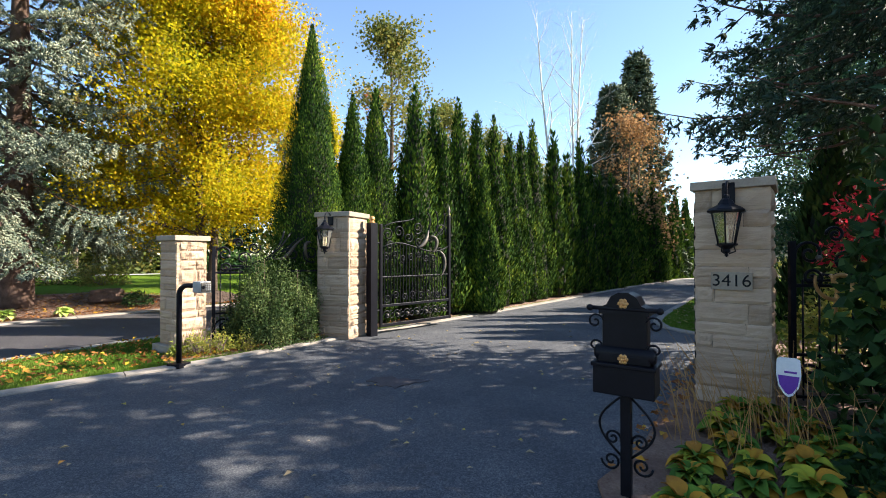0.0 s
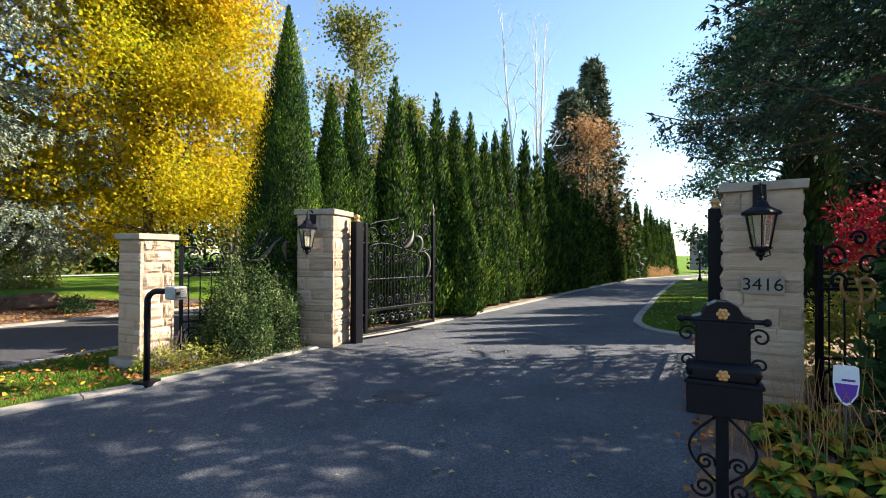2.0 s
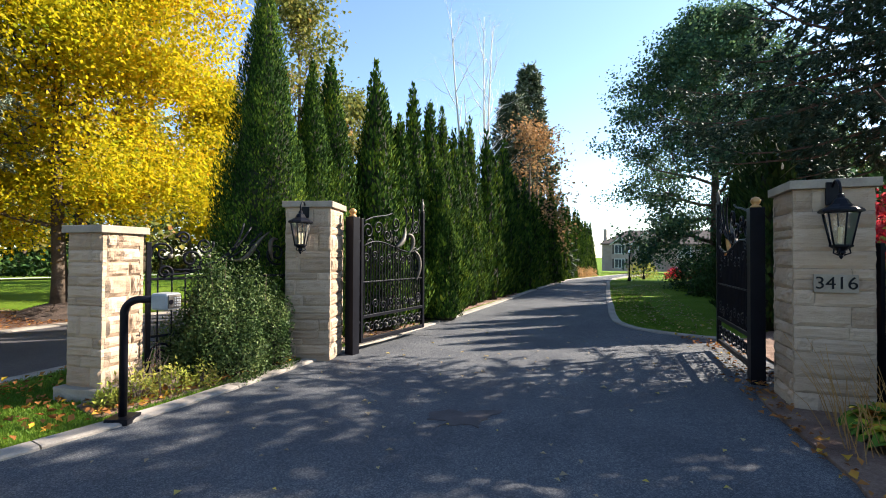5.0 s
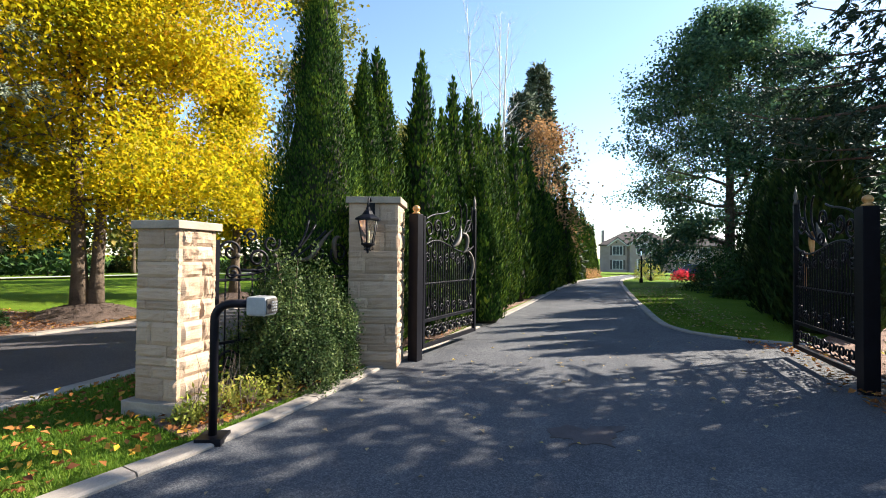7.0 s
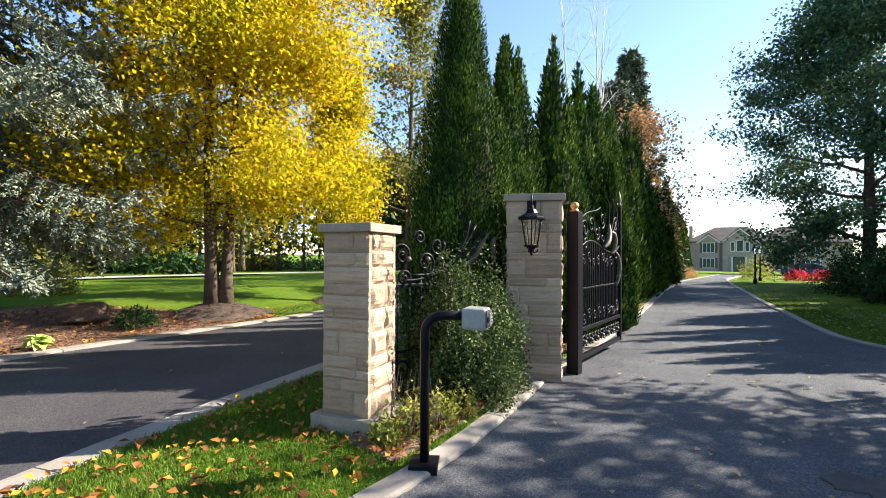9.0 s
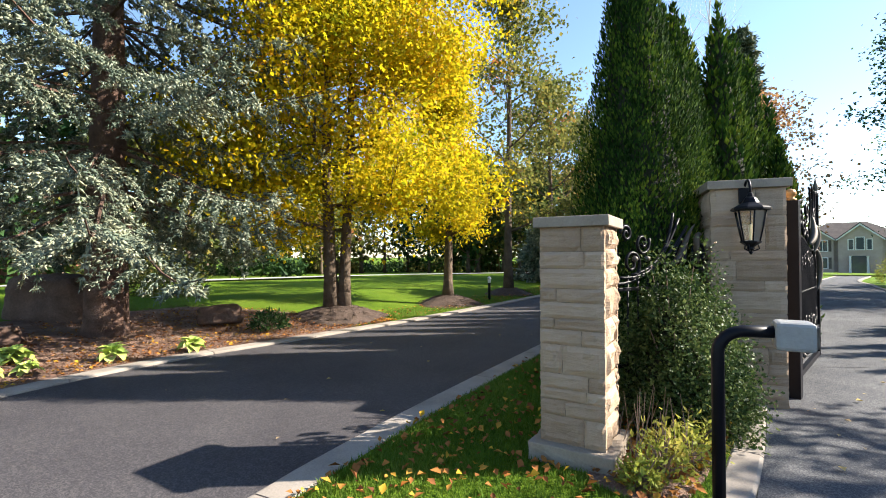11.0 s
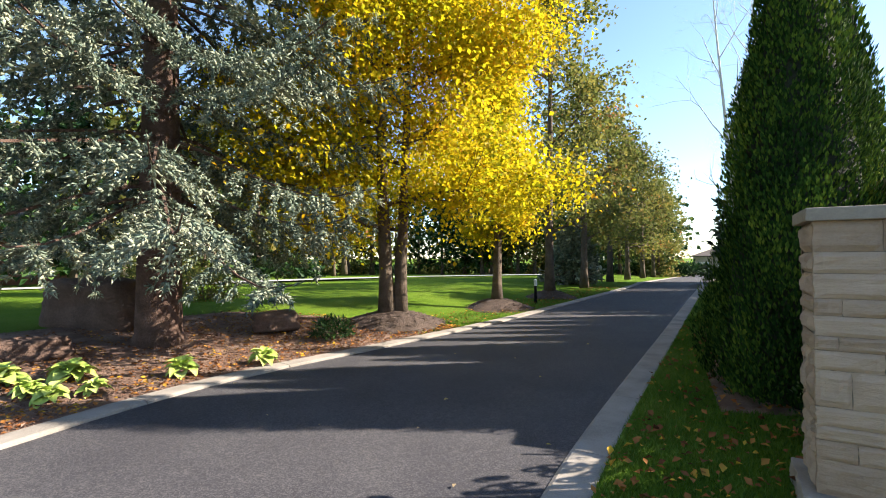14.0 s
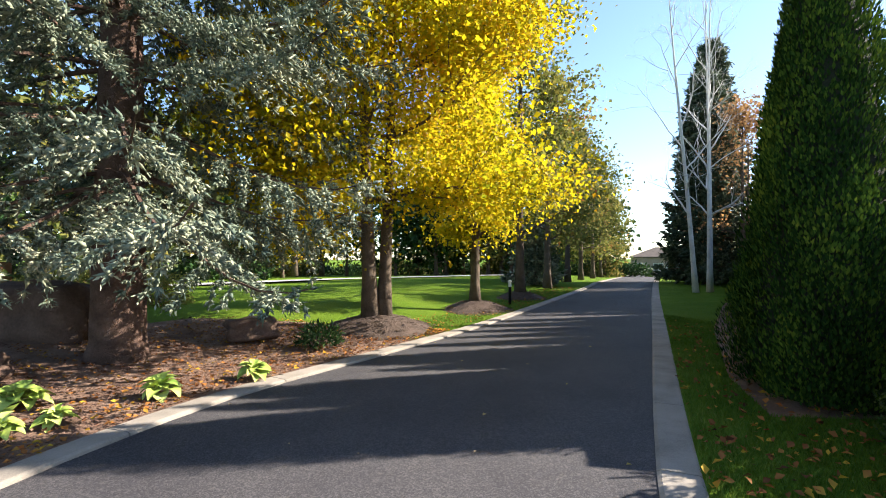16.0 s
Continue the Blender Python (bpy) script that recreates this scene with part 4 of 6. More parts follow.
def fence(a, b, label, gold):
    """An iron fence panel with scrolls between two points."""
    a, b = Vector((*a, 0)), Vector((*b, 0))
    d = b - a
    L = d.length
    root = thing("iron_fence", pose(a.x, a.y, 0, 0, 0, math.degrees(math.atan2(d.y, d.x))), label, "fence")
    for x in (0.05,):
        square_bar(root, "post", x - 0.025, -0.025, -0.05, x + 0.025, 0.025, 1.62 if x < 1 else 0.9)
    for z in (0.12, 0.52, 1.18):
        square_bar(root, "rail", 0.05, -0.014, z, L - 0.05, 0.014, z + 0.03)
    n = int(L / 0.14)
    for i in range(1, n):
        x = L * i / n
        bar(root, "picket", [(x, 0, 0.1), (x, 0, 1.2 + 0.12 * math.sin(3 * x))], 0.009)
    for i, (cx, cz, r, st, sg) in enumerate(((0.2, 1.5, 0.13, 0.4, 1), (0.22, 1.27, 0.09, 2.4, -1), (0.5, 1.42, 0.14, 1.2, -1), (0.66, 1.6, 0.11, 3.6, 1), (0.42, 1.68, 0.08, 0.0, 1), (L - 0.3, 1.5, 0.16, 2.0, 1), (L - 0.62, 1.5, 0.13, 4.2, -1), (0.2, 0.33, 0.13, 0.2, 1), (0.55, 0.33, 0.13, 1.8, -1), (L - 0.4, 0.33, 0.13, 3.0, 1), (L / 2, 0.33, 0.13, 3.0, 1))):
        bar(root, "scroll", spiral(cx, cz, r, 1.5, st, sg), 0.015)
    for p in (((0.15, 0, 1.25), (0.7, 0, 1.2), (1.0, 0, 1.45), (1.25, 0, 1.85)), ((0.3, 0, 1.3), (0.8, 0, 1.25), (1.1, 0, 1.5), (1.4, 0, 1.78)), ((0.5, 0, 1.32), (0.9, 0, 1.35), (1.1, 0, 1.6), (1.15, 0, 1.9))):
        bar(root, "frond", curve3(*p), 0.014)
    for x in (0.27, 0.52, 0.7):
        ball(root, "rosette", (x, -0.02, 1.46), 0.028, M_SILVER)
    plume(root, "swan_neck", curve3((0.95, -0.02, 1.42), (1.25, -0.04, 1.35), (1.2, -0.04, 1.6), (1.5, -0.02, 1.8)), 0.028, M_BRONZE, "dull bronze swan neck ornament")
    plume(root, "swan_neck", curve3((1.62, -0.02, 1.7), (1.45, -0.04, 1.75), (1.5, -0.04, 1.5), (1.56, -0.02, 1.4)), 0.028, M_BRONZE, "dull bronze swan neck ornament")
    if gold:
        pts = spiral(0.42, 1.22, 0.2, 1.1, 3.4, -1, 26, -0.03)
        bar(root, "gilded_scroll", pts, [0.012 + 0.012 * math.sin(math.pi * i / 26) for i in range(27)], M_GOLD, 8, "gilded scroll ornament")
        bar(root, "gilded_scroll", curve3((0.36, -0.03, 1.3), (0.5, -0.03, 1.1), (0.3, -0.03, 0.95), (0.46, -0.03, 0.9)), [0.018] * 15, M_GOLD, 8, "gilded scroll ornament")
    return root


fence((-3.74, 7.28), (-2.12, 8.3), "black scrolled iron fence panel behind the bush", False)
fence((3.3, 4.36), (5.1, 4.05), "black scrolled iron fence panel with gilded swirls", True)

M_GLASS, _nt, _b = base_material("lantern_glass", 0.06, 0.0, 0.5)
_b.inputs["Transmission Weight"].default_value = 0.92
_b.inputs["Base Color"].default_value = (0.9, 0.84, 0.72, 1)
M_CANDLE = surface("candle_sleeve", [(0.3, (0.5, 0.42, 0.28)), (0.7, (0.68, 0.6, 0.42))], 9.0, 0.6)


def lantern(m):
    """A tapered four-sided coach lantern hung from a hooked bracket; the wall is behind it at +y."""
    root = thing("wall_lantern", m, "black coach lantern with tapered glass panes on a stone pillar", "lantern", "gate lanterns")
    bm = bmesh.new()
    box(bm, -0.055, 0.16, -0.02, 0.055, 0.185, 0.2, 0.01)
    part("wall_plate", bm, M_IRON, root)
    bar(root, "hook", [(0, 0.17, 0.07)] + [(0, 0.09 + 0.09 * math.cos(a), 0.1 + 0.1 * math.sin(a)) for a in (math.pi * i / 10 for i in range(11))] + [(0, 0.0, 0.05)], 0.012)
    bm = bmesh.new()
    lathe(bm, [(0.012, 0.07), (0.025, 0.06), (0.03, 0.03), (0.05, 0.015), (0.075, -0.03), (0.15, -0.07), (0.165, -0.085), (0.165, -0.1), (0.135, -0.11), (0.02, -0.11)], 8, turn=math.pi / 8)
    part("roof", bm, M_IRON, root)
    top, low, zt, zb = 0.13, 0.075, -0.11, -0.4
    for i in range(6):
        a = math.pi / 3 * i + math.pi / 6
        b = a + math.pi / 3
        bar(root, "glazing_bar", [(top * math.cos(a), top * math.sin(a), zt), (low * math.cos(a), low * math.sin(a), zb)], 0.008, sides=5)
        bm = bmesh.new()
        q = 0.97
        vs = [bm.verts.new((r * math.cos(c) * q, r * math.sin(c) * q, z)) for r, c, z in ((top, a, zt), (top, b, zt), (low, b, zb), (low, a, zb))]
        bm.faces.new(vs)
        g = part("pane", bm, M_GLASS, root)
        g.visible_shadow = False
    bm = bmesh.new()
    lathe(bm, [(0.09, -0.395), (0.09, -0.41), (0.06, -0.43), (0.03, -0.45), (0.035, -0.47), (0.012, -0.49), (0.018, -0.505), (0.003, -0.525)], 10)
    part("base", bm, M_IRON, root)
    for i in range(3):
        a = 2.1 * i
        bm = bmesh.new()
        tube(bm, [(0.025 * math.cos(a), 0.025 * math.sin(a), -0.39), (0.025 * math.cos(a), 0.025 * math.sin(a), -0.24)], 0.01, 8)
        part("candle", bm, M_CANDLE, root)
        bar(root, "foot_scroll", [(0.06 * math.cos(a), 0.06 * math.sin(a), -0.42), (0.07 * math.cos(a), 0.07 * math.sin(a), -0.47), (0.02 * math.cos(a), 0.02 * math.sin(a), -0.49)], 0.007, sides=5)
    return root


lamp = lantern(pose(*WEST_AT, 0, 0, 0, WEST_TURN) @ pose(-0.03, -0.52, 2.02))
copy_thing(lamp, pose(*EAST_AT, 0, 0, 0, EAST_TURN) @ pose(-0.02, -0.52, 1.99))


# ---- mailbox, keypad, sign ----
def mailbox():
    root = thing("mailbox", pose(1.12, 2.78, 0, 0, 0, -34), "black cast iron mailbox with brass flowers on a scrolled post", "mailbox")
    bm = bmesh.new()
    box(bm, -0.13, -0.05, 0.86, 0.13, 0.06, 1.14, 0.01)
    part("body", bm, M_IRON, root)
    bm = bmesh.new()
    prof = [(-0.16, 1.13), (-0.16, 1.17), (-0.11, 1.19), (-0.08, 1.24), (-0.03, 1.265), (0.03, 1.265), (0.08, 1.24), (0.11, 1.19), (0.16, 1.17), (0.16, 1.13)]
    f = [bm.verts.new((x * 0.9, -0.07, z)) for x, z in prof]
    g = [bm.verts.new((x * 0.9, 0.08, z)) for x, z in prof]
    bm.faces.new(f)
    bm.faces.new(g[::-1])
    for i in range(len(f)):
        bm.faces.new((f[i], f[(i + 1) % len(f)], g[(i + 1) % len(f)], g[i]))
    bmesh.ops.recalc_face_normals(bm, faces=bm.faces[:])
    part("lid", bm, M_IRON, root)
    bar(root, "roll_bar", [(-0.2, -0.06, 1.165), (0.2, -0.06, 1.165)], 0.014)
    for sx in (-1, 1):
        ball(root, "knob", (sx * 0.2, -0.06, 1.165), 0.022, M_IRON)
        bar(root, "side_scroll", [(sx * x, -0.05, z) for x, _, z in spiral(0.17, 1.08, 0.05, 1.3, 1.0)], 0.007, sides=5)
        bar(root, "side_scroll", [(sx * x, -0.05, z) for x, _, z in spiral(0.17, 0.93, 0.05, 1.3, 3.0)], 0.007, sides=5)
    bm = bmesh.new()
    box(bm, -0.15, -0.08, 0.83, 0.15, 0.09, 0.9, 0.015)
    part("shoulder", bm, M_IRON, root)
    bm = bmesh.new()
    tube(bm, [(-0.175, -0.03, 0.89), (-0.16, -0.03, 0.89), (0.16, -0.03, 0.89), (0.175, -0.03, 0.89)], [0.035, 0.05, 0.05, 0.035], 14)
    part("newspaper_roll", bm, M_IRON, root, "cast drum across the shoulder", smooth=True)
    bm = bmesh.new()
    box(bm, -0.175, -0.1, 0.65, 0.175, 0.1, 0.83, 0.006)
    part("paper_tray", bm, M_IRON, root)
    bm = bmesh.new()
    box(bm, -0.185, -0.11, 0.815, 0.185, 0.11, 0.84, 0.006)
    part("tray_rim", bm, M_IRON, root)
    for z, y in ((1.2, -0.077), (0.87, -0.086)):
        fl = bmesh.new()
        for i in range(6):
            a = math.pi / 3 * i
            bmesh.ops.create_icosphere(fl, subdivisions=1, radius=0.014, matrix=Matrix.Translation((0.02 * math.cos(a), y, z + 0.02 * math.sin(a))) @ Matrix.Diagonal((1, 0.5, 1, 1)))
        bmesh.ops.create_icosphere(fl, subdivisions=1, radius=0.013, matrix=Matrix.Translation((0, y - 0.006, z)))
        part("flower", fl, M_GOLD, root, "brass flower boss")
    square_bar(root, "post", -0.03, -0.03, -0.1, 0.03, 0.03, 0.65)
    for sx in (-1, 1):
        bar(root, "brace", [(sx * (0.03 + 0.13 * math.sin(math.pi * t)), 0, 0.62 - 0.36 * t) for t in [i / 12 for i in range(13)]], 0.008)
        bar(root, "post_scroll", [(sx * x, 0, z) for x, _, z in spiral(0.09, 0.22, 0.06, 1.5, 3.1)], 0.008)
        bar(root, "post_scroll", [(sx * x, 0, z) for x, _, z in spiral(0.08, 0.36, 0.05, 1.5, 0.3)], 0.008)


mailbox()
M_KEYPAD = surface("grey_cast_housing", [(0.3, (0.22, 0.22, 0.22)), (0.7, (0.33, 0.33, 0.32))], 9.0, 0.5)


def keypad():
    root = thing("gate_keypad", pose(-3.5, 6.02, 0.03, 0, 0, -14), "grey gate intercom keypad on a black gooseneck post", "keypad")
    pts = [(0, 0, 0), (0, 0, 0.93)] + [(0.13 - 0.13 * math.cos(a), 0, 0.93 + 0.12 * math.sin(a)) for a in (math.pi / 2 * i / 6 for i in range(1, 7))] + [(0.28, 0, 1.05)]
    bm = bmesh.new()
    tube(bm, pts, 0.034, 8)
    part("gooseneck", bm, M_IRON, root, smooth=True)
    bm = bmesh.new()
    box(bm, -0.1, -0.1, -0.03, 0.1, 0.1, 0.025, 0.004)
    part("foot_plate", bm, M_IRON, root)
    hm = pose(0.35, 0.0, 1.035, 0, 0, 74)
    bm = bmesh.new()
    box(bm, -0.082, -0.1, -0.075, 0.082, 0.075, 0.075, 0.02)
    h = part("housing", bm, M_KEYPAD, root, "grey cast housing with rounded edges")
    h.matrix_basis = hm
    bm = bmesh.new()
    box(bm, -0.07, -0.108, -0.055, 0.07, -0.098, 0.06, 0.01)
    part("face_plate", bm, M_SILVER, h)
    for i in range(3):
        for j in range(4):
            bm = bmesh.new()
            box(bm, -0.012 + 0.026 * i, -0.114, 0.024 - 0.022 * j, 0.006 + 0.026 * i, -0.106, 0.038 - 0.022 * j, 0.002)
            part("key", bm, M_KEYPAD, h)
    bm = bmesh.new()
    tube(bm, [(-0.045, -0.112, 0.0), (-0.045, -0.1, 0.0)], 0.022, 14)
    part("speaker", bm, M_IRON, h)


keypad()
M_WHITE = surface("white_plastic", [(0.3, (0.66, 0.66, 0.68)), (0.7, (0.8, 0.8, 0.8))], 5.0, 0.45)
M_PURPLE = surface("purple_print", [(0.3, (0.11, 0.03, 0.28)), (0.7, (0.16, 0.05, 0.36))], 5.0, 0.45)


def yard_sign():
    root = thing("yard_sign", pose(2.6, 3.42, 0, 0, 0, -38) @ Matrix.Diagonal((0.84, 1, 1, 1)), "small white and purple shield sign on a wire stake", "sign")
    def shield(z0, z1, grow_by, y):
        bm = bmesh.new()
        prof = [(-0.085, 0.14), (-0.06, 0.155), (0.06, 0.155), (0.085, 0.14), (0.09, 0.03), (0.075, -0.06), (0.03, -0.125), (0, -0.14), (-0.03, -0.125), (-0.075, -0.06), (-0.09, 0.03)]
        f = [bm.verts.new((x * grow_by, y, 0.56 + max(z0, min(z1, z * grow_by)))) for x, z in prof]
        g = [bm.verts.new((v.co.x, y + 0.006, v.co.z)) for v in f]
        bm.faces.new(f)
        bm.faces.new(g[::-1])
        for i in range(len(f)):
            bm.faces.new((f[i], f[(i + 1) % len(f)], g[(i + 1) % len(f)], g[i]))
        bmesh.ops.recalc_face_normals(bm, faces=bm.faces[:])
        return bm
    part("panel", shield(-1, 1, 1.0, 0), M_WHITE, root)
    part("print", shield(-1, 0.02, 0.86, -0.004), M_PURPLE, root, "purple lower field")
    bm = bmesh.new()
    box(bm, -0.03, -0.005, 0.6, 0.06, 0.0, 0.615)
    part("lettering", bm, M_PURPLE, root)
    bar(root, "stake", [(0, 0.012, -0.1), (0, 0.012, 0.5)], 0.007, M_SILVER)


yard_sign()


# ---- beds and ground cover ----
def strip(name, line, near, far, top, mat, label, category, rows=10):
    """A mulch sheet along a kerb line, lying on the west lawn's swell."""
    V, F = [], []
    n = len(line)
    inner = offset(line, 1.0)
    for i in range(n):
        d = inner[i] - line[i]
        for j in range(rows + 1):
            w = near + (far(i / (n - 1)) - near) * j / rows
            p = line[i] + d * w
            V.append((p.x, p.y, land(p.x, p.y) + left_height(p.x, p.y, w / 45) + top - (0.02 if j == rows else 0)))
            if i and j:
                k = i * (rows + 1) + j
                F.append((k - 1 - rows - 1, k - 1, k, k - rows - 1))
    ob = new(name, mesh_from(name, V, F, mat, True))
    if ob.data.polygons[0].normal.z < 0:
        ob.data.flip_normals()
    return tagged(ob, label, category, kind="structure")


WEST_BED = even([p for p in WEST_LEFT if p.y < 13.6], 44)
strip("bed_west", WEST_BED, 0.26, lambda t: 4.9 if t < 0.72 else 4.9 - 4.3 * ((t - 0.72) / 0.28) ** 1.2, 0.014, M_SOIL, "brown mulch bed under the blue spruce", "mulch bed", 14)
sheet("bed_gate", [(-4.05, 6.5), (-3.72, 6.08), (-3.3, 6.5), (-2.7, 7.2), (-2.1, 7.98), (-2.0, 8.5), (-2.9, 8.2), (-3.75, 7.55)], 0.037, 0.1, M_SOIL, "leaf-strewn mulch bed along the kerb", "mulch bed")
sheet("bed_hedge", [(-3.75, 8.6), (-2.4, 8.3), (-0.6, 9.6), (0.35, 10.75), (2.8, 13.7), (6.0, 17.5), (3.5, 18.0), (-0.6, 13.3), (-3.1, 9.9)], 0.033, 0.08, M_SOIL, "dark mulch strip under the cedar hedge", "mulch bed")
sheet("bed_east", [(0.95, 2.6), (1.0, 2.95), (1.5, 3.45), (2.35, 4.7), (2.72, 5.12), (3.0, 5.2), (3.55, 5.0), (4.2, 6.0), (5.2, 7.45), (9.0, 9.0), (14, 6.0), (14, -5), (2.2, -5), (1.3, 1.5)], 0.03, 0.2, M_SOIL, "dark soil bed beside the gate pillar", "flower bed")
sheet("lawn_east", [(p.x, p.y) for p in offset(GATE_RIGHT, -0.17) if p.y < 26] + [(30, 22), (24, 5), (14, 6.05), (9, 9.1), (6.2, 7.9)], 0.022, 0.1, M_GRASS, "shaded mown lawn inside the gate", "lawn")

M_LITTER = leaf_material("fallen_leaf", [(0.03, (0.07, 0.028, 0.014)), (0.3, (0.2, 0.075, 0.025)), (0.6, (0.36, 0.15, 0.04)), (0.8, (0.5, 0.32, 0.03)), (0.97, (0.32, 0.04, 0.025))], 0.2, 0.7, 2.0)
M_LITTER_PALE = leaf_material("pale_fallen_leaf", [(0.03, (0.18, 0.13, 0.08)), (0.5, (0.34, 0.26, 0.15)), (0.85, (0.42, 0.32, 0.05)), (0.97, (0.3, 0.07, 0.04))], 0.15, 0.7, 2.0)
M_BLADE = leaf_material("grass_blade", [(0.05, (0.05, 0.1, 0.012)), (0.5, (0.1, 0.19, 0.02)), (0.95, (0.22, 0.26, 0.05))], 0.35, 0.5, 1.2)
M_CHIP = leaf_material("bark_chip", [(0.05, (0.05, 0.025, 0.018)), (0.5, (0.15, 0.08, 0.055)), (0.95, (0.32, 0.2, 0.14))], 0.0, 0.9, 3.0)


def litter(name, P, size, mat, label, seed, stand=0.35, slim=0.75):
    """Loose leaves lying flat, at points P."""
    rng = np.random.default_rng(seed)
    P = np.asarray(P, float)
    n = len(P)
    a = rng.uniform(0, 6.28, n)
    D = np.stack([np.cos(a), np.sin(a), rng.uniform(-0.1, stand, n)], 1)
    N = unit(rng, n) * stand + np.array([0, 0, 1.0])
    L = size * rng.uniform(0.5, 1.3, n)
    P[:, 2] += 0.006 + L * 0.05
    tagged(new(name, leaf_mesh(name, P, D, N, L, L * slim * rng.uniform(0.7, 1.1, n), mat, 0.3)), label, "leaves", kind="stuff")


def blades(name, P, height, label, seed):
    rng = np.random.default_rng(seed)
    P = np.asarray(P, float)
    n = len(P)
    D = unit(rng, n) * 0.55 + np.array([0, 0, 1.0])
    N = unit(rng, n)
    L = height * rng.uniform(0.5, 1.3, n)
    tagged(new(name, leaf_mesh(name, P, D, N, L, np.full(n, 0.007), M_BLADE, 0.1, widest=0.25)), label, "grass", kind="stuff")


def between(rng, a, b, n, lo, hi, z, i0=0, i1=None):
    """Random points between two lines of the same count."""
    i1 = i1 or len(a) - 1
    A, B = np.array([tuple(p) for p in a]), np.array([tuple(p) for p in b])
    t = rng.uniform(i0, i1 - 0.001, n)
    i = t.astype(int)
    f = (t - i)[:, None]
    p = A[i] * (1 - f) + A[i + 1] * f
    q = B[i] * (1 - f) + B[i + 1] * f
    s = rng.uniform(lo, hi, n)[:, None]
    out = p * (1 - s) + q * s
    out[:, 2] = z
    return out


def inside(P, poly):
    x, y = P[:, 0], P[:, 1]
    ok = np.zeros(len(P), bool)
    for (x0, y0), (x1, y1) in zip(poly, poly[1:] + poly[:1]):
        hit = ((y0 > y) != (y1 > y)) & (x < (x1 - x0) * (y - y0) / (y1 - y0 + 1e-12) + x0)
        ok ^= hit
    return ok


def build_cover():
    rng = np.random.default_rng(8)
    a, b = even(offset(WEST_RIGHT, -0.28), 160), even(offset(GATE_LEFT, 0.2), 160)
    bed = [(-4.05, 6.5), (-3.72, 6.08), (-3.3, 6.5), (-2.7, 7.2), (-2.1, 7.98), (-2.0, 8.5), (-2.9, 8.2), (-3.75, 7.55)]
    hedge = [(-3.75, 8.6), (-2.4, 8.3), (-0.6, 9.6), (0.35, 10.75), (2.8, 13.7), (6.0, 17.5), (3.5, 18.0), (-0.6, 13.3), (-3.1, 9.9)]
    P = between(rng, a, b, 90000, 0.0, 1.0, 0.02, 0, 22)
    P = P[~inside(P, bed) & ~inside(P, hedge)]
    blades("grass_median", P, 0.05, "short green grass between the two driveways", 1)
    P = between(rng, a, b, 2300, 0.0, 1.0, 0.05, 1, 20)
    P = P[(rng.uniform(size=len(P)) < np.clip(1.1 - (P[:, 1] - 5) * 0.13, 0.35, 1))]
    litter("fallen_leaves", P, 0.066, M_LITTER, "fallen orange and brown leaves on the grass", 2, 0.7)
    Q = np.concatenate([P[:0]] + [np.stack([rng.uniform(-4.1, -1.9, 1600), rng.uniform(6.0, 8.5, 1600), np.full(1600, 0.045)], 1)])
    litter("fallen_leaves", Q[inside(Q, bed)], 0.07, M_LITTER, "fallen orange and brown leaves heaped along the kerb", 3, 0.8)
    # road: sparse leaves, more along the edges
    R = np.stack([rng.uniform(-4, 4.4, 260), rng.uniform(1.2, 10, 260), np.full(260, 0.008)], 1)
    ok = inside(R, [(-3.0, 1.0), (0.9, 1.0), (1.2, 3.2), (3.0, 5.4), (4.3, 7.6), (4.3, 9.6), (0.6, 10.2), (-2.2, 7.2), (-3.4, 5.7), (-4.6, 4.4)])
    litter("fallen_leaves", R[ok], 0.062, M_LITTER_PALE, "scattered pale fallen leaves on the asphalt", 4, 0.1)
    E = np.stack([rng.uniform(0.8, 5.2, 2600), rng.uniform(2.4, 8.2, 2600), np.full(2600, 0.036)], 1)
    ok = inside(E, [(0.85, 2.6), (1.3, 3.0), (2.0, 3.9), (3.2, 5.2), (5.2, 7.4), (4.5, 8.3), (4.1, 7.0), (2.6, 5.3), (1.5, 3.75)])
    litter("fallen_leaves", E[ok], 0.07, M_LITTER, "brown fallen leaves gathered along the bed and gate", 5, 0.6)
    W = between(rng, even(WEST_LEFT, 120), even(WEST_RIGHT, 120), 110, 0.02, 0.98, 0.013, 0, 40)
    litter("fallen_leaves", W, 0.05, M_LITTER_PALE, "a few pale leaves on the dark sealed drive", 6, 0.1)
    inner = offset(WEST_BED, 1.0)
    def on_bed(n, hi):
        t = rng.uniform(0, 42.99, n)
        i = t.astype(int)
        A = np.array([tuple(p) for p in WEST_BED])
        B = np.array([tuple(p) for p in inner])
        f = (t - i)[:, None]
        p = A[i] * (1 - f) + A[i + 1] * f
        d = (B[i] - A[i])
        lim = np.where(t / 43 < 0.72, 4.8, 4.8 - 4.1 * np.clip((t / 43 - 0.72) / 0.28, 0, 1) ** 1.2)
        w = 0.25 + (np.minimum(hi, lim) - 0.25) * rng.uniform(0, 1, n) ** 1.2
        q = p + d * w[:, None]
        q[:, 2] = [left_height(x, y, k / 45) + 0.03 for x, y, k in zip(q[:, 0], q[:, 1], w)]
        return q
    litter("fallen_leaves", on_bed(5200, 4.2), 0.055, M_LITTER, "tan fallen leaves on the mulch bed", 7, 0.5)
    litter("bark_mulch", on_bed(9000, 4.8), 0.05, M_CHIP, "loose brown bark chips on the bed", 8, 0.4, 0.4)
    L = between(rng, even(offset(GATE_RIGHT, -0.18), 160), even(offset(GATE_RIGHT, -2.2), 160), 900, 0.0, 1.0, 0.04, 2, 34)
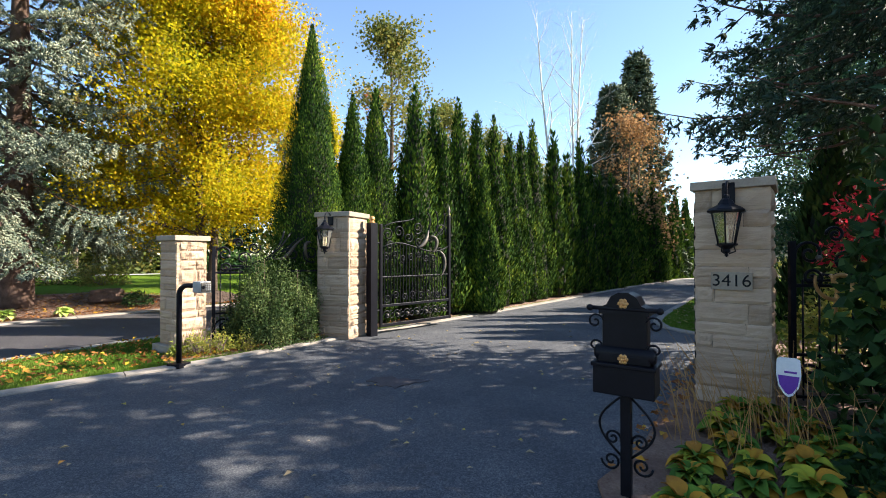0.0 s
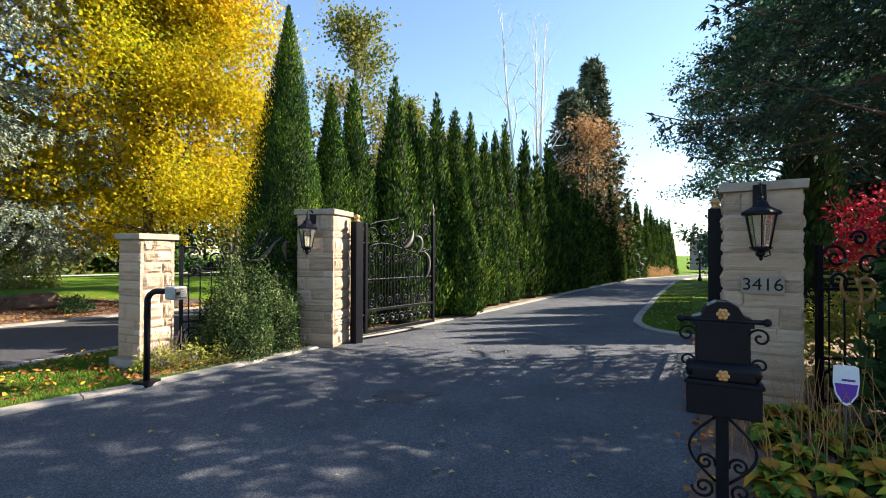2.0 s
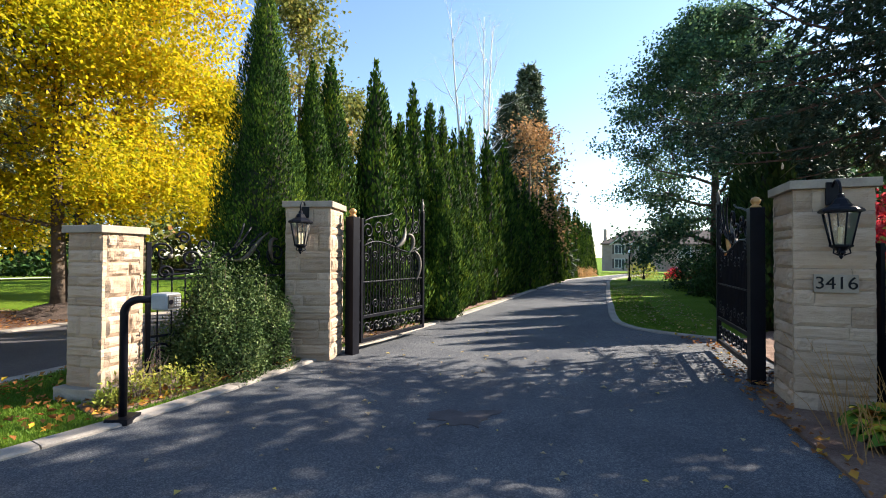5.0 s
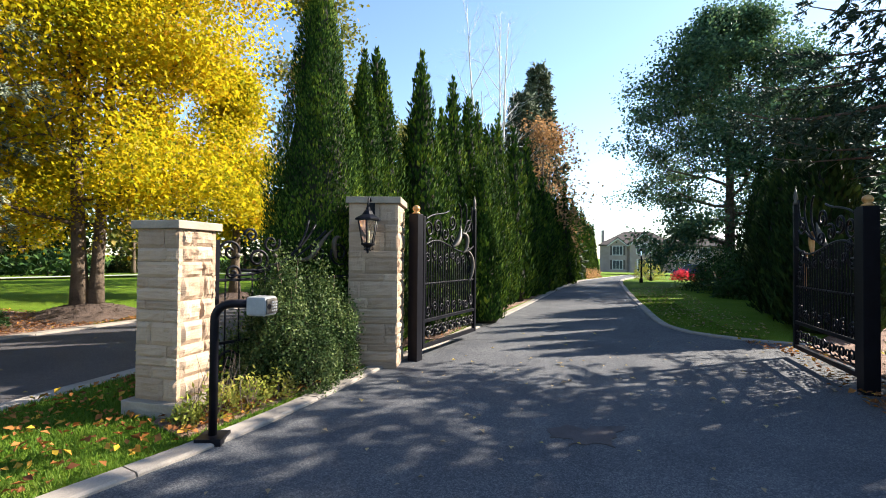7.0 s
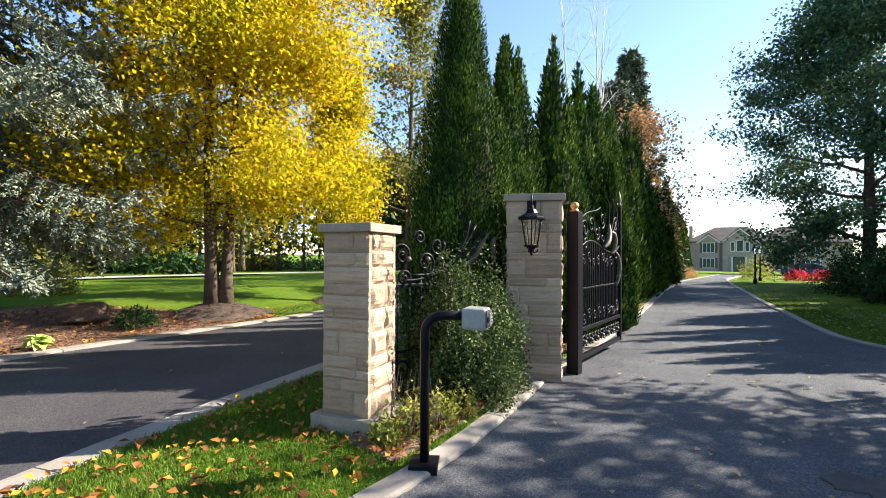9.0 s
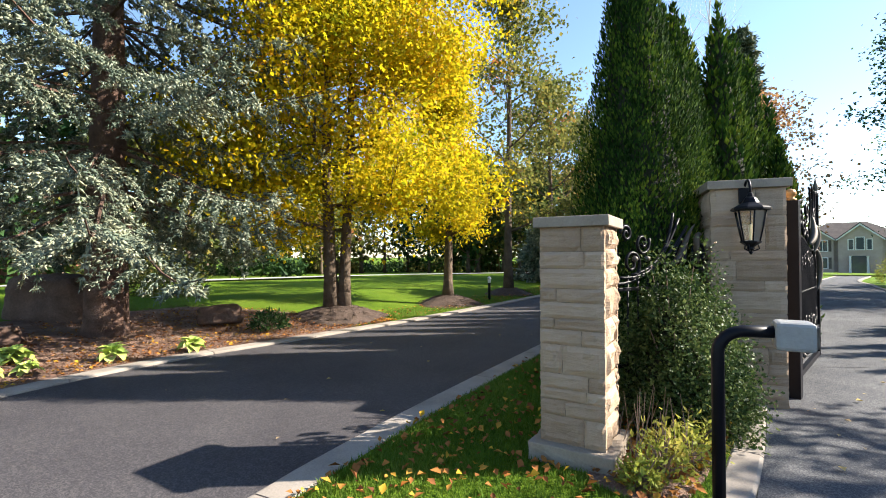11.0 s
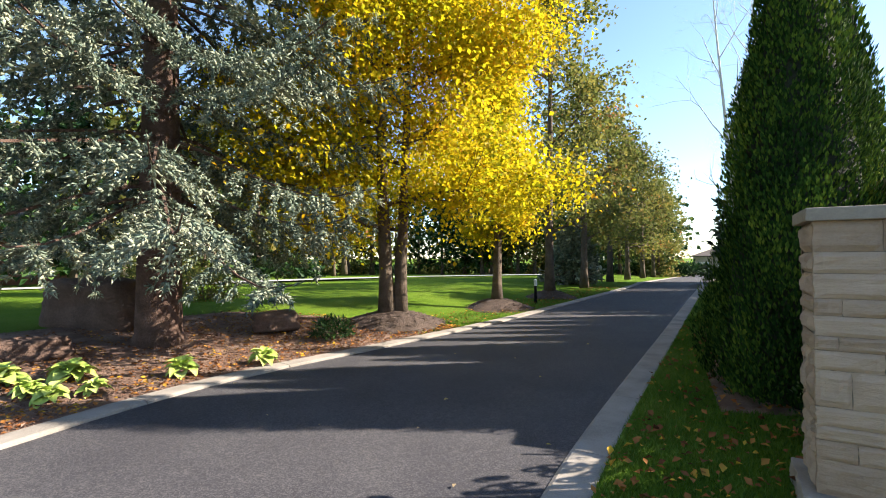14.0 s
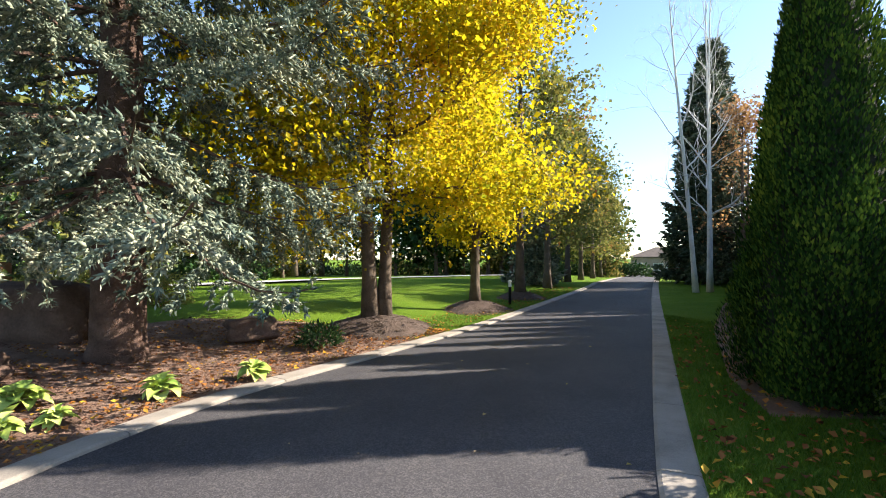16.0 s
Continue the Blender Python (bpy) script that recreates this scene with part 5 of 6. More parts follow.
    litter("fallen_leaves", L, 0.07, M_LITTER_PALE, "small fallen leaves on the shaded lawn edge", 9, 0.5)
    g = between(rng, even(offset(GATE_RIGHT, -0.18), 160), even(offset(GATE_RIGHT, -1.2), 160), 16000, 0.0, 1.0, 0.02, 2, 24)
    blades("grass_inner", g, 0.05, "short green grass along the inner kerb", 10)
    k = between(rng, even(offset([p for p in WEST_LEFT if p.y > 12.4], 0.24), 160), even(offset([p for p in WEST_LEFT if p.y > 12.4], 1.6), 160), 18000, 0, 1, 0.03, 0, 30)
    blades("grass_west", k, 0.06, "short green grass along the west kerb", 11)
    V = between(rng, even(offset([p for p in WEST_LEFT if p.y > 12.0], 0.24), 160), even(offset([p for p in WEST_LEFT if p.y > 12.0], 1.8), 160), 900, 0, 1, 0.07, 0, 30)
    litter("fallen_leaves", V, 0.06, M_LITTER, "tan fallen leaves on the lawn edge", 12, 0.6)


build_cover()

M_HOSTA = surface("hosta_leaf", [(0.2, (0.04, 0.1, 0.015)), (0.42, (0.1, 0.17, 0.02)), (0.56, (0.3, 0.29, 0.025)), (0.7, (0.42, 0.2, 0.02)), (0.9, (0.16, 0.06, 0.02))], 7.0, 0.65, 60.0, 0.4, 0.005, spec=0.1, piece=True, vary=0.6)
M_HOSTA_LIME = surface("lime_hosta_leaf", [(0.2, (0.2, 0.32, 0.06)), (0.6, (0.4, 0.48, 0.1)), (0.95, (0.6, 0.6, 0.25))], 8.0, 0.45, 60.0, 0.3, 0.004, piece=True, vary=0.4)


def hosta_leaf_mesh(mat, seed):
    rng = random.Random(seed)
    V, F = [], []
    n = 7
    for i in range(n + 1):
        t = i / n
        w = 0.44 * math.sin(math.pi * min(1, t * 0.93 + 0.07)) ** 0.8 * (1 - 0.35 * t) + 0.01
        z = 0.45 * t - 0.75 * t * t + rng.uniform(-0.01, 0.01)
        for s in (-1, -0.5, 0, 0.5, 1):
            V.append((s * w, 0.1 + 0.9 * t, z + 0.13 * abs(s) * w / 0.3 + (0.03 * math.sin(9 * t + seed) if abs(s) == 1 else 0)))
        if i:
            for j in range(4):
                a = i * 5 + j
                F.append((a - 5, a - 4, a + 1, a))
    V += [(-0.012, 0, -0.05), (0.012, 0, -0.05)]
    F.append((len(V) - 2, len(V) - 1, 2, 1))
    return mesh_from("hosta_leaf", V, F, mat, True)


HOSTA = {"fading": [hosta_leaf_mesh(M_HOSTA, i) for i in range(3)], "lime": [hosta_leaf_mesh(M_HOSTA_LIME, 5 + i) for i in range(3)]}


def hosta(seed, x, y, z, size, kind_of, label, n=16, group=""):
    rng = random.Random(seed)
    root = thing("hosta_plant", pose(x, y, z), label, "hosta", group)
    for i in range(n):
        t = i / n
        s = size * rng.uniform(0.7, 1.15) * (0.75 + 0.4 * t)
        m = pose(0, 0, 0.02 + size * (0.55 - 0.45 * t), 0, 0, 137.5 * i + rng.uniform(-20, 20)) @ pose(0, 0.1 * size, 0, 38 - 46 * t + rng.uniform(-10, 10), rng.uniform(-20, 20), 0)
        part_mesh("leaf", HOSTA[kind_of][i % 3], root, m @ Matrix.Scale(s, 4))
    return root


M_STRAW = surface("straw", [(0.3, (0.24, 0.12, 0.04)), (0.7, (0.42, 0.24, 0.08))], 9.0, 0.8)
M_SPARSE_GREEN = leaf_material("fading_leaves", [(0.05, (0.12, 0.16, 0.03)), (0.5, (0.32, 0.34, 0.06)), (0.95, (0.5, 0.4, 0.1))], 0.4, 0.5, 3.0)


def build_bed_plants():
    rng = random.Random(12)
    spots = []
    while len(spots) < 34:
        x, y = rng.uniform(1.3, 3.1), rng.uniform(1.9, 4.1)
        if y < 1.9 + (x - 0.75) * 1.25 and all(math.hypot(x - a, y - b) > 0.24 for a, b in spots):
            spots.append((x, y))
    for i, (x, y) in enumerate(spots):
        hosta(200 + i, x, y, 0.03, rng.uniform(0.12, 0.18), "fading", "hosta clump with yellowing green leaves in the bed", 30, "fading hostas by the mailbox")
    for i, (x, y, s) in enumerate([(-9.6, 9.95, 0.2), (-8.85, 10.6, 0.19), (-10.75, 9.7, 0.24), (-10.35, 8.95, 0.16), (-11.3, 9.4, 0.24), (-10.7, 9.1, 0.15), (-10.1, 9.2, 0.14)]):
        hosta(240 + i, x, y, 0.06, s, "lime", "lime green hosta with pale margins on the mulch", 26, "hostas under the spruce")
    # dry flower stalks
    for i in range(110):
        x, y = rng.uniform(1.75, 2.9), rng.uniform(3.0, 4.3)
        if (x - 1.0) * 1.25 + 2.6 < y:
            continue
        root = thing("dry_stalk", pose(x, y, 0.02), "thin straw coloured dry flower stalk", "dry stem", "dry stalks before the pillar")
        lx, ly, h = rng.uniform(-0.42, 0.12), rng.uniform(-0.2, 0.15), rng.uniform(0.4, 0.8)
        bm = bmesh.new()
        tube(bm, [(0, 0, 0), (lx * 0.4, ly * 0.4, h * 0.55), (lx, ly, h)], [0.0032, 0.0024, 0.0015], 4)
        part("stem", bm, M_STRAW, root)
    # low bushes in the gate bed
    for i, (x, y, r, h) in enumerate([(-3.55, 6.55, 0.2, 0.34), (-3.3, 6.75, 0.22, 0.3), (-3.05, 7.0, 0.18, 0.25), (-3.75, 6.4, 0.12, 0.2)]):
        shrub("low_plant", 80 + i, pose(x, y, 0.03), (r, r, h), 420, 0.05, M_SPARSE_GREEN, "low fading yellow-green perennial in the leaf litter", "plant", "perennials by the keypad", 16, 0.3, 0.4)
    for i in range(24):
        x, y = -3.62 + rng.uniform(-0.16, 0.3), 6.7 + rng.uniform(-0.25, 0.25)
        root = thing("dry_stalk", pose(x, y, 0.02), "thin bare brown twig standing in the mulch", "dry stem", "bare twigs by the small pillar")
        lx, ly, h = rng.uniform(-0.15, 0.15), rng.uniform(-0.12, 0.12), rng.uniform(0.25, 0.6)
        bm = bmesh.new()
        tube(bm, [(0, 0, 0), (lx * 0.5, ly * 0.3, h * 0.5), (lx, ly, h)], [0.004, 0.003, 0.0015], 4)
        tube(bm, [(lx * 0.5, ly * 0.3, h * 0.5), (lx * 0.2 + 0.05, ly + 0.03, h * 0.8)], [0.0025, 0.001], 4)
        part("stem", bm, M_TWIG, root)
    shrub("broadleaf_shrub", 90, pose(3.75, 3.4, 0.0), (0.62, 0.62, 2.25), 2300, 0.15, M_GREENLEAF, "tall dark green broad-leaved shrub beside the fence", "shrub", twigs=40, slim=0.6)
    shrub("broadleaf_shrub", 91, pose(4.9, 3.5, 0.0), (0.8, 0.7, 1.5), 2600, 0.14, M_GREENLEAF, "dark green broad-leaved shrub behind the fence", "shrub", twigs=40, slim=0.6)
    shrub("broadleaf_shrub", 92, pose(2.9, 2.35, 0.0), (0.55, 0.6, 0.55), 2200, 0.09, M_GREENLEAF, "low dark green shrub in the bed", "shrub", twigs=30, slim=0.6)
    shrub("burning_bush", 93, pose(5.8, 5.1, 0.0), (1.1, 1.0, 0.85), 6500, 0.07, M_RED, "crimson autumn bush behind the iron fence", "shrub", twigs=50, slim=0.6, base=1.45)
    shrub("green_shrub", 94, pose(5.0, 5.1, 0.0), (1.1, 0.8, 1.3), 6000, 0.07, M_SPARSE_GREEN, "yellow-green shrub behind the iron fence", "shrub", twigs=30)


build_bed_plants()


# ---- west garden ----
def mound(x, y, r, h, z, label):
    V, F = [(0, 0, h)], []
    n, k = 28, 7
    for j in range(1, k + 1):
        t = j / k
        for i in range(n):
            a = 2 * math.pi * i / n
            q = r * t * (1 + 0.1 * math.sin(3 * a + x))
            V.append((q * math.cos(a), q * math.sin(a), h * (1 - t * t) ** 1.6 + 0.02 * noise.noise((x + q * math.cos(a) * 3, q * math.sin(a) * 3, 0)) - (0.06 if j == k else 0)))
    for i in range(n):
        F.append((0, 1 + i, 1 + (i + 1) % n))
        for j in range(k - 1):
            a, b = 1 + j * n + i, 1 + j * n + (i + 1) % n
            F.append((a, a + n, b + n, b))
    ob = put(new("mulch_mound", mesh_from("mulch_mound", V, F, M_CHIPS, True)), pose(x, y, z))
    tagged(ob, label, "mulch mound")
    rng = np.random.default_rng(int(abs(x * 10)))
    m = 1400
    a, t = rng.uniform(0, 6.28, m), np.sqrt(rng.uniform(0, 1, m))
    P = np.stack([x + r * t * np.cos(a), y + r * t * np.sin(a), z + h * (1 - t * t) ** 1.6 - 0.005], 1)
    litter("bark_mulch", P, 0.06, M_CHIP_DARK, "loose dark bark chips on the mound", 40 + int(abs(x)), 0.4, 0.4)


M_CHIPS = surface("dark_mulch", [(0.3, (0.04, 0.027, 0.022)), (0.7, (0.13, 0.09, 0.07))], 5.0, 0.95, 50.0, 1.0, 0.03)
M_CHIP_DARK = leaf_material("dark_bark_chip", [(0.05, (0.04, 0.028, 0.022)), (0.5, (0.11, 0.08, 0.065)), (0.95, (0.24, 0.18, 0.15))], 0.0, 0.9, 3.0)
mound(-7.4, 14.2, 1.35, 0.32, 0.03, "dark bark mulch mound round the maple trunks")
mound(-4.75, 17.2, 1.1, 0.3, 0.03, "dark bark mulch mound round a tree")
mound(-2.4, 20.6, 1.0, 0.28, 0.03, "dark bark mulch mound round a tree")
M_RUST = leaf_material("rusty_leaves", [(0.05, (0.18, 0.1, 0.05)), (0.5, (0.38, 0.22, 0.1)), (0.95, (0.6, 0.34, 0.13))], 0.4, 0.6, 0.5)
M_ROCK = surface("brown_rock", [(0.3, (0.055, 0.032, 0.024)), (0.7, (0.19, 0.12, 0.09))], 3.0, 0.9, 25.0, 0.9, 0.03)


def rock(name, m, size, seed, label, category="rock", rounded=0.55):
    bm = bmesh.new()
    bmesh.ops.create_icosphere(bm, subdivisions=4, radius=1.0)
    for v in bm.verts:
        c = v.co.normalized()
        q = (abs(c.x) ** 5 + abs(c.y) ** 5 + abs(c.z) ** 5) ** (-1 / 5)
        k = q * (0.5 + 0.1 * noise.noise(c * 1.6 + Vector((seed, 0, 0))) + 0.05 * noise.noise(c * 4 + Vector((seed, 4, 0))))
        v.co = Vector((c.x * k * size[0], c.y * k * size[1], (c.z * k + 0.4) * size[2]))
    for f in bm.faces:
        f.smooth = True
    me = bpy.data.meshes.new(name)
    bm.to_mesh(me)
    bm.free()
    me.materials.append(M_ROCK)
    return tagged(put(new(name, me), m), label, category)


rock("garden_rock", pose(-9.45, 12.75, 0.18, 0, 0, 20), (0.8, 0.5, 0.36), 3, "squat brown garden rock on the mulch")
rock("garden_rock", pose(-12.6, 12.6, 0.22, 0, 0, -10), (1.7, 0.8, 1.0), 7, "large brown boulder behind the spruce trunk")
rock("garden_rock", pose(-11.9, 10.4, 0.15, 0, 0, 40), (0.9, 0.5, 0.32), 9, "low pale garden rock in the bed")
shrub("garden_bush", 95, pose(-13.2, 17.6, 0.28), (0.9, 0.8, 0.85), 3500, 0.07, M_SPARSE, "olive autumn bush on the lawn", "bush")
shrub("garden_bush", 96, pose(-8.3, 12.3, 0.12), (0.35, 0.3, 0.3), 700, 0.1, M_GREENLEAF, "small dark leafy clump beside the rock", "bush", slim=0.3)
shrub("garden_bush", 97, pose(-15.3, 17.8, 0.28), (1.2, 1.0, 1.2), 4500, 0.08, M_FAR, "rough green bush on the lawn edge", "bush")


def bollard(x, y, z):
    root = thing("garden_bollard", pose(x, y, z), "dark green path light post with a pale cap", "bollard")
    bm = bmesh.new()
    lathe(bm, [(0.05, -0.05), (0.045, 0.5), (0.05, 0.51)], 10)
    part("post", bm, M_IRON, root)
    bm = bmesh.new()
    lathe(bm, [(0.05, 0.51), (0.05, 0.66), (0.06, 0.665), (0.055, 0.7), (0.01, 0.72)], 10)
    part("cap", bm, M_WHITE, root, "pale weathered cap")


bollard(-3.35, 18.6, 0.08)
M_PATH = surface("pale_concrete", [(0.3, (0.32, 0.3, 0.28)), (0.7, (0.48, 0.46, 0.43))], 1.5, 0.9, 40.0, 0.3, 0.005)
_path = along([(-30, 19.5), (-19, 24.6), (-14.2, 28.5), (-10, 33), (-3, 38), (6, 46)], 1.5)
ribbon("path_west", offset(_path, 1.5), offset(_path, -1.5), 0.37, M_PATH, "pale concrete side drive across the lawn", "path", 2)

# ---- background wood ----
def build_wood():
    group = "far wood round the garden"
    kinds = [
        broad_tree("wood_tree", 301, pose(-19, 36, 0.25), [(0, 0, 0.2)], 11.0, 1.2, 3.6, 1150, 0.55, M_FAR, "distant tree with mixed green and yellow leaves", "tree", limbs=13, depth=1, group=group, scatter=0.7, levels=3),
        broad_tree("wood_tree", 302, pose(-14, 41, 0.25), [(0, 0, 0.22)], 13.0, 1.6, 3.8, 1150, 0.46, M_SPARSE, "distant thinning tree with olive leaves", "tree", limbs=13, depth=1, group=group, scatter=0.7, levels=3),
        broad_tree("wood_tree", 303, pose(-24, 33, 0.25), [(0, 0, 0.2)], 10.0, 0.9, 3.4, 1150, 0.55, M_GREENLEAF, "distant dark green tree", "tree", limbs=13, depth=1, group=group, scatter=0.7, levels=3),
    ]
    rng = random.Random(21)
    spots = []
    for i in range(30):
        a = radians(rng.uniform(-72, 27))
        d = rng.uniform(38, 62)
        spots.append((-6 + d * math.sin(a), 6 + d * math.cos(a)))
    for i in range(16):
        a = radians(-24 + 3 * i)
        d = rng.uniform(40, 54)
        spots.append((-6 + d * math.sin(a), 6 + d * math.cos(a)))
    for i in range(12):
        spots.append((-20 - 2.2 * i + rng.uniform(-1, 1), 31 - 2.0 * i + rng.uniform(-1.5, 1.5)))
    for i in range(16):
        spots.append((rng.uniform(12, 34), rng.uniform(76, 100)))
    for i in range(14):
        a = radians(rng.uniform(62, 100))
        d = rng.uniform(28, 44)
        spots.append((d * math.sin(a), 8 + d * math.cos(a)))
    # Unseen trees added behind the camera, closing the surroundings for reflections.
    for i in range(12):
        a = radians(115 + 14 * i)
        d = rng.uniform(34, 50)
        spots.append((d * math.sin(a), d * math.cos(a)))
    for x, y in spots:
        s = rng.uniform(0.75, 1.1)
        k = kinds[rng.randrange(3)]
        o = copy_thing(k, pose(x, y, land(x, y) + (0.2 if x < 5 else 0), 0, 0, rng.uniform(0, 360)))
        o.scale = (s, s, s * rng.uniform(0.85, 1.1))
    u = [shrub("wood_shrub", 310, pose(-22, 30.5, 0.2), (2.8, 1.7, 1.8), 1300, 0.36, M_FAR, "rough undergrowth at the wood edge", "shrub", "undergrowth at the wood edge", 14),
         shrub("wood_shrub", 311, pose(-17, 35.5, 0.2), (2.4, 1.6, 1.4), 1200, 0.36, M_GREENLEAF, "dark undergrowth at the wood edge", "shrub", "undergrowth at the wood edge", 14)]
    for i in range(34):
        a = radians(-75 + 104 * i / 33 + rng.uniform(-1, 1))
        d = rng.uniform(46, 56)
        x, y = -6 + d * math.sin(a), 6 + d * math.cos(a)
        copy_thing(u[rng.randrange(2)], pose(x, y, land(x, y) + 0.1, 0, 0, rng.uniform(0, 360)))
    for i in range(12):
        a = radians(60 + 4 * i)
        x, y = 33 * math.sin(a), 6 + 33 * math.cos(a)
        copy_thing(u[rng.randrange(2)], pose(x, y, land(x, y), 0, 0, rng.uniform(0, 360)))


build_wood()
spruce_tree(14, pose(0.4, 27.2, 0.15), 2.8, 1.3, M_SPRUCE, "small dense blue spruce beside the drive", low=0.15, levels=11, per=9, finger=0.3, fat=0.06, needles=5, needle=0.1, trunk_r=0.06, bare=0.1, clear=0.05, spray=0.4, full=0.1)
spruce_tree(15, pose(14.2, 12.6, 0.0), 6.5, 1.8, M_SPRUCE_DARK, "dark conifer at the edge of the inner lawn", low=0.1, levels=18, per=8, finger=0.34, fat=0.07, needles=5, needle=0.14, trunk_r=0.12, bare=0.1, clear=0.05, spray=0.5, full=0.1)
# These cedars take the darkened copy, with their shade in the colour.
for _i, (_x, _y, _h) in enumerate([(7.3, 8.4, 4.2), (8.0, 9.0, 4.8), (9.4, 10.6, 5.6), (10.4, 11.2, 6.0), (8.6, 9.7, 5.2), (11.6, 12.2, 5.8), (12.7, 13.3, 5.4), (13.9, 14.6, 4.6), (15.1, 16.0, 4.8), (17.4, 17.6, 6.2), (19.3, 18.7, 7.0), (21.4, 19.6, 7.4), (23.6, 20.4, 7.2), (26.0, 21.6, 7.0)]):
    make_cedar(400 + _i, _h, 0.95, 4200, 0.19, pose(_x, _y, 0), "cedar coloured dark for shade at the edge of the inner lawn", "dark cedars inside the gate", M_CEDAR_SHADED)
for _i, (_x, _y, _r) in enumerate([(12.6, 14.6, 0.9), (14.6, 16.9, 1.5), (16.3, 18.4, 1.7), (18.2, 19.6, 1.8), (20.6, 20.6, 1.9), (23.0, 21.0, 2.0), (26.0, 22.5, 2.2), (29.0, 24.5, 2.2)]):
    shrub("lawn_shrub", 420 + _i, pose(_x, _y, 0.0), (_r, _r, _r * 1.1), 3000, 0.12, M_GREENLEAF, "dark green shrub at the edge of the inner lawn", "shrub", "shrubs along the inner lawn", 20)
broad_tree("rusty_tree", 430, pose(10.2, 24.8, 0), [(0, 0, 0.14), (0.3, 0.2, 0.1)], 9.5, 1.5, 2.6, 3500, 0.16, M_RUST, "thin tree with a few rusty brown leaves behind the hedge", "tree", limbs=20, depth=2, scatter=0.35)


# ---- houses, lamp posts and cars ----
M_BEIGE = surface("beige_brick", [(0.3, (0.33, 0.25, 0.21)), (0.7, (0.47, 0.37, 0.32))], 1.2, 0.9, 14.0, 0.3, 0.02)
M_REDBRICK = surface("red_brick", [(0.3, (0.2, 0.08, 0.055)), (0.7, (0.33, 0.15, 0.1))], 1.5, 0.9, 12.0, 0.3, 0.02)
M_SHINGLE = surface("brown_shingles", [(0.3, (0.07, 0.055, 0.05)), (0.7, (0.15, 0.12, 0.1))], 1.0, 0.9, 9.0, 0.5, 0.03)
M_TRIM = surface("white_trim", [(0.3, (0.6, 0.58, 0.54)), (0.7, (0.75, 0.73, 0.69))], 2.0, 0.6)
M_PATCH = surface("reddish_asphalt", [(0.3, (0.04, 0.034, 0.036)), (0.7, (0.11, 0.09, 0.088))], 4.0, 0.9, 90.0, 0.8, 0.008)
M_PANE = surface("window_pane", [(0.3, (0.05, 0.06, 0.07)), (0.7, (0.09, 0.1, 0.11))], 1.0, 0.08, 20.0, 0.0, 0.001, spec=0.7)


def prism(x0, x1, y0, y1, z0, z1, mat=None):
    bm = bmesh.new()
    box(bm, x0, y0, z0, x1, y1, z1)
    return bm


def hip_roof(x0, x1, y0, y1, z, h, inset):
    bm = bmesh.new()
    e = 0.35
    lo = [bm.verts.new(p) for p in ((x0 - e, y0 - e, z), (x1 + e, y0 - e, z), (x1 + e, y1 + e, z), (x0 - e, y1 + e, z))]
    ym = (y0 + y1) / 2
    a, b = bm.verts.new((x0 + inset, ym, z + h)), bm.verts.new((x1 - inset, ym, z + h))
    un = [bm.verts.new(v.co - Vector((0, 0, 0.2))) for v in lo]
    for f in ((lo[0], lo[1], b, a), (lo[1], lo[2], b), (lo[2], lo[3], a, b), (lo[3], lo[0], a)):
        bm.faces.new(f)
    for i in range(4):
        bm.faces.new((un[i], un[(i + 1) % 4], lo[(i + 1) % 4], lo[i]))
    bm.faces.new(un[::-1])
    bmesh.ops.recalc_face_normals(bm, faces=bm.faces[:])
    return bm


def gable(x0, x1, y0, y1, z, h, over=0.3):
    """A gable roof running back from the front at y0."""
    bm = bmesh.new()
    xm = (x0 + x1) / 2
    f = [bm.verts.new(p) for p in ((x0 - over, y0 - over, z - 0.1), (xm, y0 - over, z + h), (x1 + over, y0 - over, z - 0.1), (x1 + over, y0 - over, z - 0.3), (xm, y0 - over, z + h - 0.25), (x0 - over, y0 - over, z - 0.3))]
    g = [bm.verts.new((v.co.x, y1, v.co.z)) for v in f]
    bm.faces.new(f)
    bm.faces.new(g[::-1])
    for i in range(6):
        bm.faces.new((f[i], f[(i + 1) % 6], g[(i + 1) % 6], g[i]))
    bmesh.ops.recalc_face_normals(bm, faces=bm.faces[:])
    return bm


def gable_wall(x0, x1, y0, y1, z, h):
    bm = bmesh.new()
    f = [bm.verts.new(p) for p in ((x0, y0, z), (x1, y0, z), ((x0 + x1) / 2, y0, z + h))]
    g = [bm.verts.new((v.co.x, y1, v.co.z)) for v in f]
    bm.faces.new(f)
    bm.faces.new(g[::-1])
    for i in range(3):
        bm.faces.new((f[i], f[(i + 1) % 3], g[(i + 1) % 3], g[i]))
    bmesh.ops.recalc_face_normals(bm, faces=bm.faces[:])
    return bm


def house_window(root, x, y, z, w, h, cols=2, shutters=False):
    win = part("window", prism(x - w / 2 - 0.08, x + w / 2 + 0.08, y - 0.06, y + 0.05, z - 0.08, z + h + 0.08), M_TRIM, root, "white window frame")
    for i in range(cols):
        a = x - w / 2 + w * i / cols + 0.04
        part("pane", prism(a, a + w / cols - 0.08, y - 0.075, y, z + 0.04, z + h - 0.04), M_PANE, win)
    if shutters:
        for s in (-1, 1):
            part("shutter", prism(x + s * (w / 2 + 0.28) - 0.17, x + s * (w / 2 + 0.28) + 0.17, y - 0.05, y + 0.02, z - 0.05, z + h + 0.05), M_SHINGLE, root, "dark window shutter")
    return win


